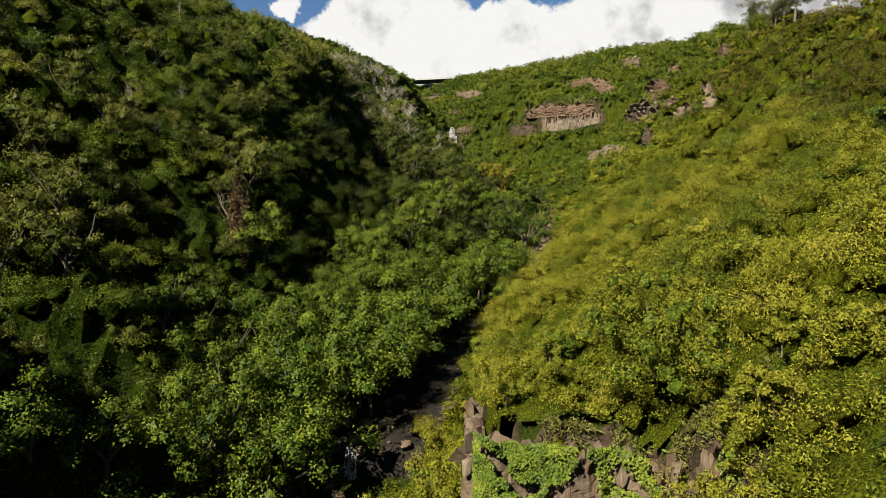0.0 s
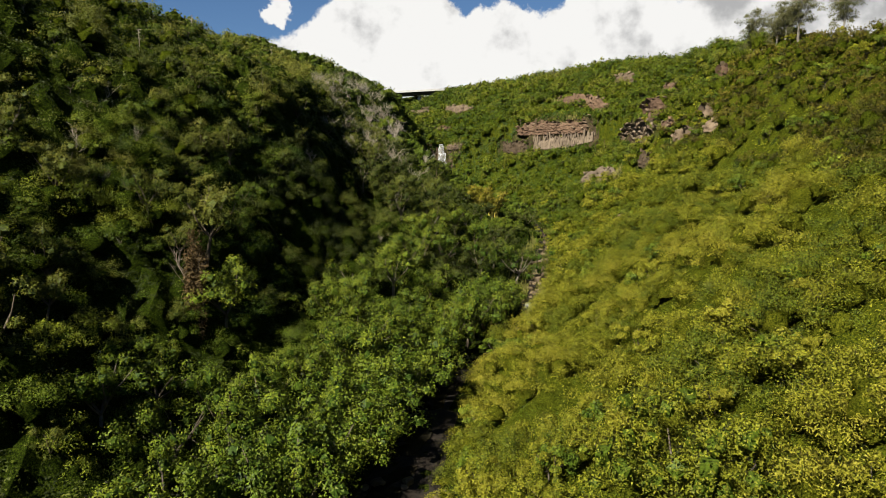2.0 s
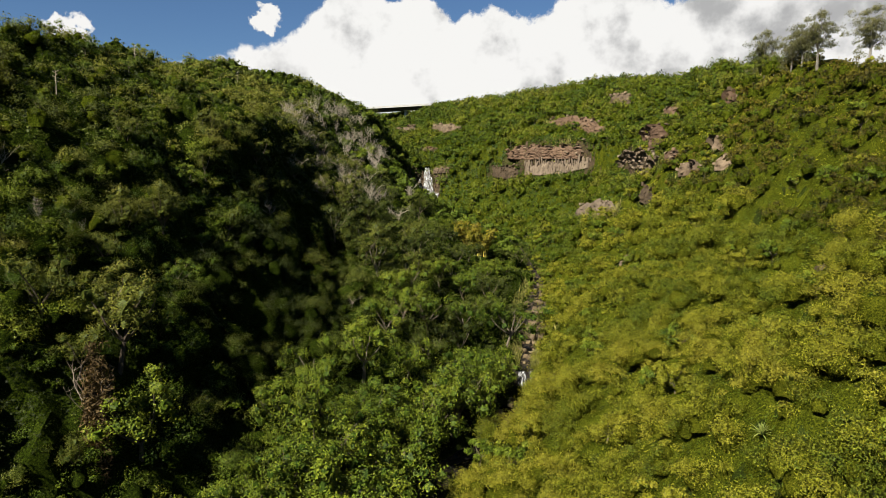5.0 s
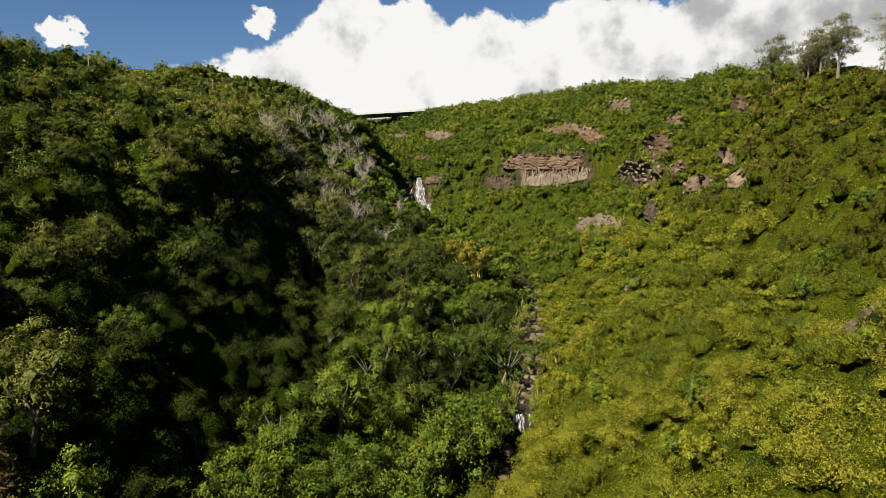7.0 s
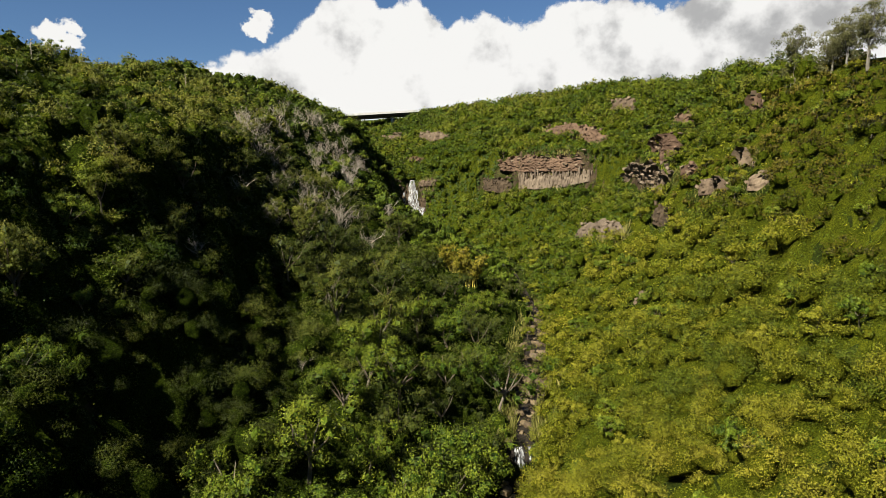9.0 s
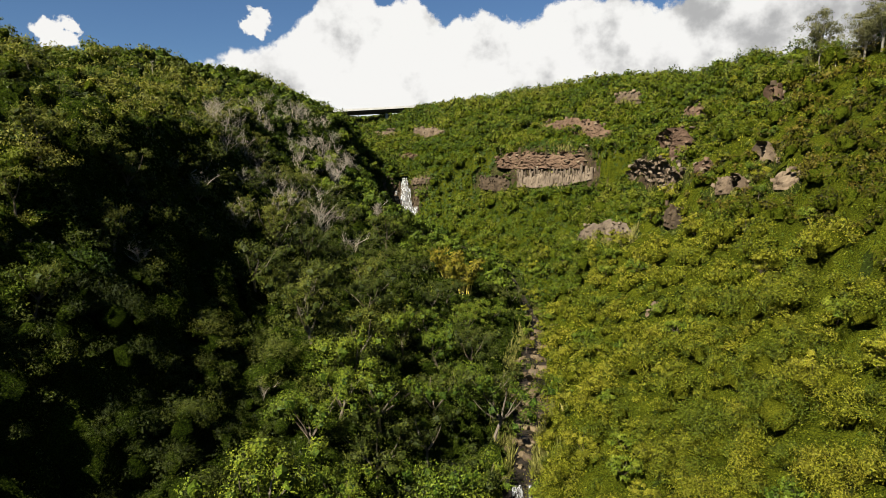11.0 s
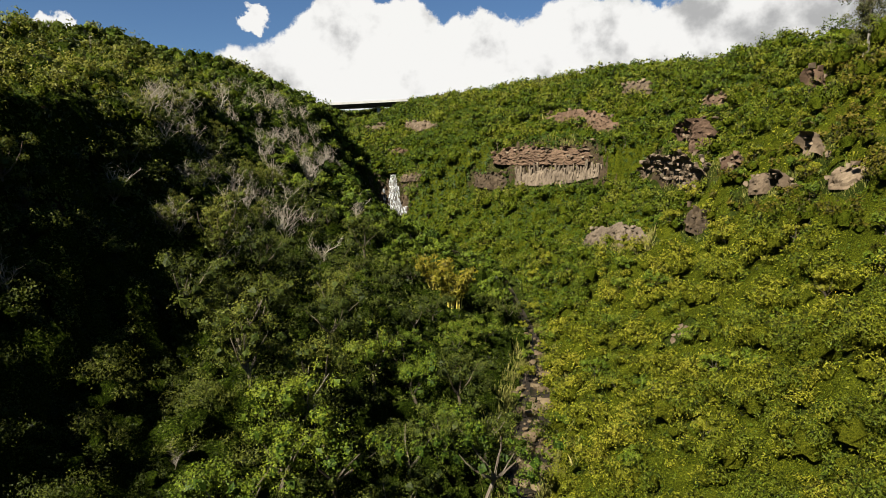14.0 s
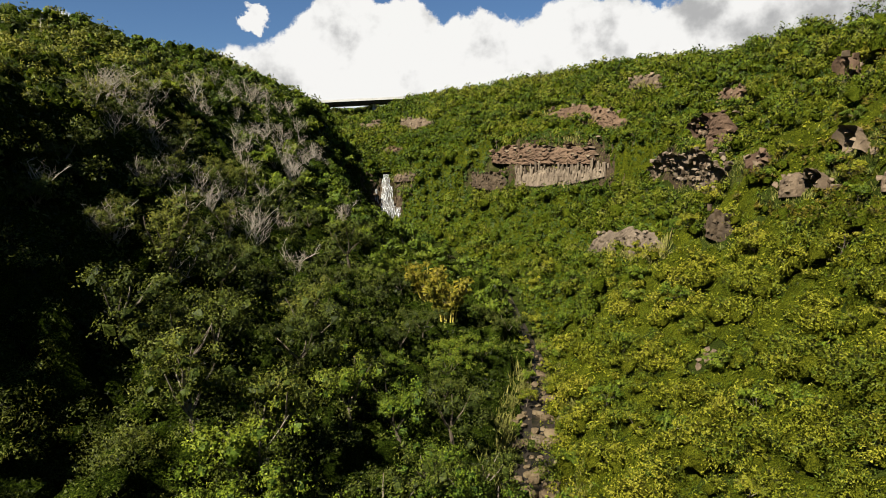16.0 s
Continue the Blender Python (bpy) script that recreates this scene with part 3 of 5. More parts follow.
# Single crags: x, y, radius
BARE = [(47.8, 168, 1.8), (52.6, 105, 3.0), (13.8, 381, 2.4), (3, 304, 3.8), (6, 303, 3.8), (21, 139, 2.4)]


def from_face(x, y, pts):
    """Plan distance from a rock face's line."""
    best = np.full(np.shape(x), 1e9)
    for (ax, ay, *_), (bx, by, *_) in zip(pts, pts[1:]):
        f = np.clip(((x - ax) * (bx - ax) + (y - ay) * (by - ay)) / ((bx - ax) ** 2 + (by - ay) ** 2), 0, 1)
        best = np.minimum(best, np.hypot(x - ax - f * (bx - ax), y - ay - f * (by - ay)))
    return best


def on_cliff(x, y):
    hit = np.zeros(np.shape(x), bool)
    for kind, _, pts in FACES:
        hit |= from_face(x, y, pts) < 1.3 + 2.2 * fbm(x / 3, y / 3, 88, 2)
    for bx, by, br in BARE:
        hit |= (x - bx) ** 2 + (y - by) ** 2 < br * br
    return hit


def blur(a, k):
    w = np.hanning(k + 2)[1:-1]
    w /= w.sum()
    a = np.apply_along_axis(lambda q: np.convolve(q, w, mode="same"), 0, a)
    return np.apply_along_axis(lambda q: np.convolve(q, w, mode="same"), 1, a)


BARENESS = np.clip(blur(on_cliff(GX.ravel(), GY.ravel()).reshape(GX.shape).astype(float), 13) * 1.9, 0, 1)


def scatter(x0, x1, y0, y1, per_m2, keep):
    n = int((x1 - x0) * (y1 - y0) * per_m2)
    x, y = rng.uniform(x0, x1, n), rng.uniform(y0, y1, n)
    ok = keep(x, y)
    x, y = x[ok], y[ok]
    nz = slope(x, y)
    ok = rng.random(len(x)) < np.clip(1 / nz[:, 2], 1, 2.6) / 2.6
    ok &= ~on_cliff(x, y)
    return x[ok], y[ok], nz[ok]


def lumps(x, y, cell, seed):
    """Heights (about 0 to 1) of a cover of round bushes, one to a cell, and a tone for each bush."""
    best, tone = np.zeros_like(x), np.zeros_like(x)
    ix, iy = np.floor(x / cell), np.floor(y / cell)
    for a in (-1, 0, 1):
        for b in (-1, 0, 1):
            jx, jy = ix + a, iy + b
            px, py = (jx + lattice(jx, jy, seed)) * cell, (jy + lattice(jx, jy, seed + 1)) * cell
            q = lattice(jx, jy, seed + 2)
            r = cell * (0.33 + 0.3 * q)
            h = (0.3 + 0.5 * q + 0.35 * lattice(jx, jy, seed + 3)) * np.clip(1 - ((x - px) ** 2 + (y - py) ** 2) / r ** 2, 0, 1) ** 0.45
            up = h > best
            best, tone = np.where(up, h, best), np.where(up, lattice(jx, jy, seed + 4), tone)
    return best, tone


def cover(x, y, tall, cell, seed):
    """The outer skin of the scrub: its place and a tone."""
    big, tone = lumps(x + 1.2 * fbm(x / 2, y / 2, seed + 7), y + 1.2 * fbm(x / 2, y / 2, seed + 8), cell, seed)
    small, _ = lumps(x, y, cell * 0.42, seed + 50)
    up = tall * (0.06 + big * (1.0 + 0.9 * np.clip(fbm(x / 9, y / 9, seed + 9, 2) * 3, -0.5, 1)) + 0.22 * small)
    up = up * (1 - 0.9 * sample(BARENESS, x, y))
    n = slope(x, y, 2.5)
    p = np.stack([x, y, height(x, y)], -1) + unit(n + np.array([0, 0, 0.5])) * up[:, None]
    return p, tone


def scrub(name, label, box, keep, tall, cell, seed, mat, under, count, aspect, size_k, step, base_tint=0.5, patchy=0.7):
    """Bushy cover: an inner sheet in painted shade tones, with leaf tufts all over it."""
    x0, x1, y0, y1 = box
    gx, gy = np.arange(x0, x1, step), np.arange(y0, y1, step)
    X, Y = np.meshgrid(gx, gy)
    ok = keep(X.ravel(), Y.ravel()) & ~on_cliff(X.ravel(), Y.ravel())
    p, _ = cover(X.ravel(), Y.ravel(), tall, cell, seed)
    p[:, 2] -= 0.12
    nx = len(gx)
    i = (np.arange(len(gy) - 1)[:, None] * nx + np.arange(nx - 1)).ravel()
    f = np.stack([i, i + 1, i + nx + 1, i + nx], -1)
    f = f[ok[f].all(axis=1)]
    root = tagged(new(name), label, "scrub", kind="stuff")
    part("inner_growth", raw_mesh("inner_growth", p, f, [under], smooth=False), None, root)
    # leaves, smaller and closer together on the nearer ground
    x, y = rng.uniform(x0, x1, count * 5), rng.uniform(y0, y1, count * 5)
    ok = keep(x, y) & ~on_cliff(x, y)
    x, y = x[ok], y[ok]
    size = np.clip(size_k * reach(x, y, height(x, y)), 0.17, 2.0)
    want = 1 / np.clip(slope(x, y, 2.0)[:, 2], 0.3, 1) / size ** 2
    ok = rng.random(len(x)) < want * count / want.sum()
    x, y, size = x[ok], y[ok], size[ok]
    p, tone = cover(x, y, tall, cell, seed)
    e = 0.35
    px, _ = cover(x + e, y, tall, cell, seed)
    py, _ = cover(x, y + e, tall, cell, seed)
    nrm = unit(np.cross(px - p, py - p))
    n = unit(nrm + rng.normal(scale=0.7, size=nrm.shape) + np.array([0, 0, 0.12]))
    c = p + nrm * (rng.random(len(x)) ** 2 * 0.9 * size)[:, None]
    tint = base_tint + fbm(x / 17, y / 17, 21) * patchy + fbm(x / 5, y / 5, 31) * 0.5 + (tone - 0.5) * 0.9 + rng.normal(scale=0.13, size=len(x))
    v, f = sprigs(c, n, size * rng.uniform(0.6, 1.4, len(x)), aspect)
    lay = unit(nrm + rng.normal(scale=0.15, size=nrm.shape))
    part("leaves", raw_mesh("leaves", v, f, [mat], np.concatenate([np.clip(tint, 0.02, 0.98)[:, None], lay], 1)), None, root)
    return root


def right_side(x, y):
    gap = np.interp(y, [62, 66, 100, 128, 134, 160, 185, 200], [2.6, 6.6, 5.6, 4.0, 2.2, 2.8, 2.2, 0.8])
    return (x > line_x(5, y) + gap) & (x < line_x(9, y) + 4)


def crag_front(x, y):
    """The steep foot of the crag at the mouth of the ravine, where rock shows."""
    back = y - np.interp(x, BROW_X, BROW_Y)
    return (back > -5) & (back < 2.8) & (x > 1.5) & (x < 17.3)


def left_side(x, y):
    gap = np.interp(y, [60, 72, 110, 126, 160, 185, 200], [3.0, 5.5, 5.5, 2.4, 2.8, 2.2, 0.7])
    return (x < line_x(5, y) - gap) & (x > line_x(0, y) - 5)


def domes(x, y, z, r, up):
    """Lumpy leafy bodies of bushes, one low dome each."""
    rings, sides = 3, 8
    lat = np.repeat(np.array([-0.7, 0.1, 0.85]), sides)
    lon = np.tile(np.arange(sides) * 6.2832 / sides, rings) + np.repeat(np.arange(rings) * 0.35, sides)
    d = np.stack([np.cos(lat) * np.cos(lon), np.cos(lat) * np.sin(lon), np.sin(lat)], -1)
    d = np.concatenate([d, [[0, 0, 1.0]]])
    m = len(x)
    k = r[:, None] * rng.uniform(0.3, 0.62, (m, len(d)))
    v = np.stack([x, y, z], -1)[:, None, :] + up[:, None, :] * (0.55 * r)[:, None, None] + d[None] * k[..., None] * np.array([0.95, 0.95, 0.85])
    faces = []
    for a in range(rings - 1):
        for b in range(sides):
            p, q = a * sides + b, a * sides + (b + 1) % sides
            faces += [(p, q, q + sides), (p, q + sides, p + sides)]
    for b in range(sides):
        faces.append(((rings - 1) * sides + b, (rings - 1) * sides + (b + 1) % sides, rings * sides))
    f = np.array(faces)[None] + (np.arange(m) * len(d))[:, None, None]
    return v.reshape(-1, 3), f.reshape(-1, 3)


def bushes(name, label, box, keep, gap, radius, mat, inner, per, size_k, aspect, base_tint):
    """Bushes that stand in the scrub: each a leafy body under a heap of clumps, uneven in size and tone."""
    x0, x1, y0, y1 = box
    gx, gy = np.meshgrid(np.arange(x0, x1, gap), np.arange(y0, y1, gap))
    if y0 < 60:
        near = np.meshgrid(np.arange(0, 40, gap * 0.7), np.arange(26, 62, gap * 0.7))
        gx, gy = np.concatenate([gx[gy > 62], near[0].ravel()]), np.concatenate([gy[gy > 62], near[1].ravel()])
    x = gx.ravel() + rng.uniform(-0.45, 0.45, gx.size) * gap
    y = gy.ravel() + rng.uniform(-0.45, 0.45, gx.size) * gap
    ok = keep(x, y) & ~on_cliff(x, y) & (rng.random(len(x)) < 0.93)
    x, y = x[ok], y[ok]
    n = slope(x, y, 2.0)
    r = radius * (0.5 + 1.0 * rng.random(len(x)) ** 1.8) * (1 + 0.3 * np.clip(fbm(x / 10, y / 10, 17) * 3, -1, 1))
    r *= (1 - 0.6 * sample(BARENESS, x, y)) * np.interp(y, [38, 74], [0.8, 1.0])
    root = tagged(new(name), label, "bushes", kind="stuff")
    up = unit(n + np.array([0, 0, 0.9]))
    v, f = domes(x, y, height(x, y), r, up)
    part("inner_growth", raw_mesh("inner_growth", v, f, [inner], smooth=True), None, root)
    k = np.repeat(np.arange(len(x)), 11)
    d = rng.normal(size=(len(k), 3))
    d[:, 2] = np.abs(d[:, 2]) * 0.9 - 0.3
    d = unit(d) * (0.58 + 0.38 * rng.random(len(k))[:, None])
    c = np.stack([x, y, height(x, y)], -1)[k] + d * r[k][:, None] * np.array([0.85, 0.85, 0.78]) + up[k] * r[k][:, None] * 0.65
    cr = r[k] * rng.uniform(0.28, 0.52, len(k))
    far = reach(c[:, 0], c[:, 1], c[:, 2])
    size = np.clip(size_k * far, 0.16, 1.2)
    count = np.clip(per * (cr / size) ** 2, 5, 260).astype(int)
    tone = base_tint + fbm(x / 17, y / 17, 21) * 1.0 + fbm(x / 40, y / 40, 23, 2) * 0.9 + (rng.random(len(x)) - 0.5) * 0.85
    # upper clumps a touch paler than lower ones
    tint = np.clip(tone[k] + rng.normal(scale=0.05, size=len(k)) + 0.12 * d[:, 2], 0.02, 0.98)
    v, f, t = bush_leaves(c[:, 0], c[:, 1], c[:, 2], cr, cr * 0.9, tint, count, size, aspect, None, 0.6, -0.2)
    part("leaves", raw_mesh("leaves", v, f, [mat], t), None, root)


def far_side(x, y):
    return (x > line_x(0, y) - 12) & (x < line_x(9, y) + 8) & ((np.abs(x - line_x(5, y)) > 2.5) | (y > 315)) & ((x > line_x(5, y)) | (y > 303))


def upstream(x, y):
    """Where the greener scrub of the ravine head takes over, with a ragged edge."""
    return y + 70 * fbm(x / 22, y / 22, 77) + rng.normal(0, 9, np.shape(y)) > 196


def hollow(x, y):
    """Where thicket in shade-toned leaves takes the place of the tall trees on the left-hand slope."""
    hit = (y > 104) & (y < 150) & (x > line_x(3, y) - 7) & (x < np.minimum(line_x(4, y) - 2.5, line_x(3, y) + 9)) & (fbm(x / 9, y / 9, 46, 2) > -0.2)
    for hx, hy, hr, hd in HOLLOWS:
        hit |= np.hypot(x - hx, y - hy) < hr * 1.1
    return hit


def build_scrub():
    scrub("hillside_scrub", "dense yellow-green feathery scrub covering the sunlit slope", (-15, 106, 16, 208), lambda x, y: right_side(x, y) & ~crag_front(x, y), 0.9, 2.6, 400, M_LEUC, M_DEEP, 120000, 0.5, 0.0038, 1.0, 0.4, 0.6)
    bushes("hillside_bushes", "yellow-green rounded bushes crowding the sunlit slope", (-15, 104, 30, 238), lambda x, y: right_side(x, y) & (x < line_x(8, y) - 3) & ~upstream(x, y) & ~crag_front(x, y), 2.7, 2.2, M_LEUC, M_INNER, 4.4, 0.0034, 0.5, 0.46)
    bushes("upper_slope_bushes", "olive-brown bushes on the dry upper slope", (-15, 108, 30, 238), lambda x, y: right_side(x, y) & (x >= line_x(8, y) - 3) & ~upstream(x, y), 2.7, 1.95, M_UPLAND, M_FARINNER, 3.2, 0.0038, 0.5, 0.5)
    # this undergrowth wears the shade-toned leaves, so that its gaps look dark
    scrub("ravine_undergrowth", "broad-leaved undergrowth toned dark in place of shade on the slope", (-64, 34, 22, 304), lambda x, y: left_side(x, y) & ~hollow(x, y), 1.8, 3.2, 500, M_SHADE_LEAF, M_UNDER, 140000, 0.7, 0.0048, 1.0, 0.4)
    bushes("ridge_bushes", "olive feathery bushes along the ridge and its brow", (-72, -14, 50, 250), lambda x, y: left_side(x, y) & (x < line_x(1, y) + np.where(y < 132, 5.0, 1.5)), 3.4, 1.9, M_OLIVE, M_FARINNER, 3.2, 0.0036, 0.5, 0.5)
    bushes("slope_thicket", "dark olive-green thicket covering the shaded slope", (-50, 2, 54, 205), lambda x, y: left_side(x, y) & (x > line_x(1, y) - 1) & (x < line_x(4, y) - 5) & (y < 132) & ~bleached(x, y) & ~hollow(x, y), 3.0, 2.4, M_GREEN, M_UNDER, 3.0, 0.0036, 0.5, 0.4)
    bushes("acacia_scrub", "thicket with leaves toned dark as shade on the upper slope", (-50, 8, 132, 205), lambda x, y: left_side(x, y) & (x > line_x(1, y) - 1) & (x < line_x(4, y) - 5) & ~bleached(x, y) & ~hollow(x, y), 3.0, 2.4, M_SHADE_LEAF, M_UNDER, 3.0, 0.0036, 0.5, 0.4)
    scrub("acacia_undergrowth", "dark olive undergrowth with shade in its leaf colour, in the hollow", (-45, 8, 74, 154), lambda x, y: left_side(x, y) & hollow(x, y), 1.8, 3.0, 700, M_SHADE_LEAF, M_UNDER, 26000, 0.5, 0.0040, 1.0, 0.4)
    bushes("acacia_thicket", "dark olive thicket with shade in its leaf colour, in the hollow", (-45, 8, 74, 154), lambda x, y: left_side(x, y) & hollow(x, y), 2.6, 2.2, M_SHADE_LEAF, M_UNDER, 3.4, 0.0034, 0.4, 0.5)
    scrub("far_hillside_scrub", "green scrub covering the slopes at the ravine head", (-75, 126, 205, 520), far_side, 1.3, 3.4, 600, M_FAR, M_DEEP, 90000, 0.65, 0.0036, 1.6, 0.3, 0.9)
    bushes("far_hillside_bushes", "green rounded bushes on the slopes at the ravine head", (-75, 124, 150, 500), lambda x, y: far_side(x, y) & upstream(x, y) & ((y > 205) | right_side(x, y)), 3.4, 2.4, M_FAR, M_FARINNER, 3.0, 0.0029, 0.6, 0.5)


# trees
def tube(bm, pts, radii, sides=6):
    """A tapered tube through pts, added to bm."""
    rings = []
    up = Vector((0.31, 0.17, 0.93)).normalized()
    for i, p in enumerate(pts):
        a = (pts[min(i + 1, len(pts) - 1)] - pts[max(i - 1, 0)]).normalized()
        s = a.cross(up)
        s = (s if s.length > 1e-3 else a.cross(Vector((1, 0, 0)))).normalized()
        t = a.cross(s)
        rings.append([bm.verts.new(p + (s * math.cos(q) + t * math.sin(q)) * radii[i]) for q in (2 * math.pi * j / sides for j in range(sides))])
    for a, b in zip(rings, rings[1:]):
        for j in range(sides):
            bm.faces.new((a[j], a[(j + 1) % sides], b[(j + 1) % sides], b[j]))
    bm.faces.new(rings[-1])
    bm.faces.new(rings[0][::-1])


def limb(rnd, start, way, length, r0, r1, bend=0.25, steps=4):
    pts, rad, p, d = [start.copy()], [r0], start.copy(), way.normalized()
    for i in range(steps):
        d = (d + Vector((rnd.uniform(-bend, bend), rnd.uniform(-bend, bend), rnd.uniform(-bend * 0.4, bend)))).normalized()
        p = p + d * (length / steps)
        pts.append(p.copy())
        rad.append(r0 + (r1 - r0) * (i + 1) / steps)
    return pts, rad


def part(name, bm, mat, parent, label=""):
    """Links a bmesh, or a mesh, as one object under a thing or part."""
    me = bm
    if isinstance(bm, bmesh.types.BMesh):
        me = bpy.data.meshes.new(name)
        bm.to_mesh(me)
        bm.free()
        me.materials.append(mat)
    ob = new(name, me)
    ob.parent = parent
    if label:
        ob["label"] = label
    return ob


def tree(name, label, category, seed, tall, wide, clumps, leaf, per, mat, bark, aspect=0.8, open_=0.0, group="", droop=0.0, tone0=0.35):
    """A tree: tapered trunk, limbs, and a crown of leaf clumps at the limbs' ends."""
    rnd = random.Random(seed)
    root = new(name)
    bm = bmesh.new()
    pts, rad = limb(rnd, Vector((0, 0, -0.8)), Vector((0, 0, 1)), tall * (0.28 + open_ * 0.06) + 0.8, tall * 0.03, tall * 0.02, 0.12, 3)
    tube(bm, pts, rad, 6)
    fork = pts[-1]
    centres = []
    for i in range(5):
        a = 6.283 * (i + rnd.random() * 0.6) / 5
        way = Vector((math.cos(a), math.sin(a), rnd.uniform(0.5, 1.6) + open_))
        lp, lr = limb(rnd, fork, way, tall * rnd.uniform(0.38, 0.62), tall * 0.015, tall * 0.005, 0.25)
        tube(bm, lp, lr, 4)
        centres += lp[2 if open_ < 0.5 else 1:]
    part("trunk", bm, bark, root)
    cs, rs = [], []
    for i in range(clumps):
        c = centres[i % len(centres)] + Vector((rnd.gauss(0, 0.15), rnd.gauss(0, 0.15), rnd.gauss(0.04, 0.1))) * tall
        cs.append((c.x * wide, c.y * wide, min(max(c.z, tall * 0.2), tall * 0.97)))
        rs.append(tall * rnd.uniform(0.09, 0.18) * (1 - open_ * 0.45))
    cs, rs = np.array(cs), np.array(rs)
    # tone rises with height in the crown, with a random share
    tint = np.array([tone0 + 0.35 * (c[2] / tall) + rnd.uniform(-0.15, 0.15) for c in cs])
    v, f, tone = bush_leaves(cs[:, 0], cs[:, 1], cs[:, 2], rs * 1.05, rs * 1.0, tint, np.full(len(cs), per), np.full(len(cs), leaf), aspect, None, 0.4)
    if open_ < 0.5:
        # dark core in each clump, painting the shade inside the crown
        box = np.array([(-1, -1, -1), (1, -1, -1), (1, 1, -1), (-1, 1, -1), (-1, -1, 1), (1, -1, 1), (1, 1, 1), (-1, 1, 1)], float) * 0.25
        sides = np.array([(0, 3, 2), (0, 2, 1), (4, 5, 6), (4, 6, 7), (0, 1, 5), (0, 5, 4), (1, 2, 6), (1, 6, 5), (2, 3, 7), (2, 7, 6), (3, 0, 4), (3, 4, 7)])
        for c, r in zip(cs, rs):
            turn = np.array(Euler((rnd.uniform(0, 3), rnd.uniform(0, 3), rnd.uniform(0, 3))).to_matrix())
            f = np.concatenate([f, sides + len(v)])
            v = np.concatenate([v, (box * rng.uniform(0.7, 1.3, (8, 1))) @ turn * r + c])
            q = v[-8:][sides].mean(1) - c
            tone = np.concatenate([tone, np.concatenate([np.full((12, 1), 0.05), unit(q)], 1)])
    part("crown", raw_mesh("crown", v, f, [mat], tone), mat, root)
    tagged(root, label, category, group)
    return root


PLANTED = set()


def ground_at(x, y):
    return float(height(np.array([x]), np.array([y]))[0])


def plant(src, x, y, size=1.0, turn=None, sink=0.0, lean=0.0):
    """Stands a thing on the ground: the thing itself the first time, then copies of it."""
    m = pose(x, y, ground_at(x, y) - sink, lean, 0, random.uniform(0, 360) if turn is None else turn)
    ob = src
    if src.name in PLANTED:
        ob = copy_thing(src, m)
    else:
        src.matrix_basis = m
    PLANTED.add(src.name)
    ob.scale = (size, size, size)
    return ob


def thin(x, y, gap):
    """Keeps the spots that stand at least gap apart."""
    keep = []
    for i in range(len(x)):
        if all((x[i] - x[j]) ** 2 + (y[i] - y[j]) ** 2 > gap * gap for j in keep):
            keep.append(i)
    return keep


def bleached(x, y):
    """Where the dead grey thicket stands on the spur."""
    return (x > line_x(2, y) - 9) & (x < line_x(3, y) + 1) & (y > 178) & (y < 285) & (fbm(x / 12, y / 12, 91) > -0.08)


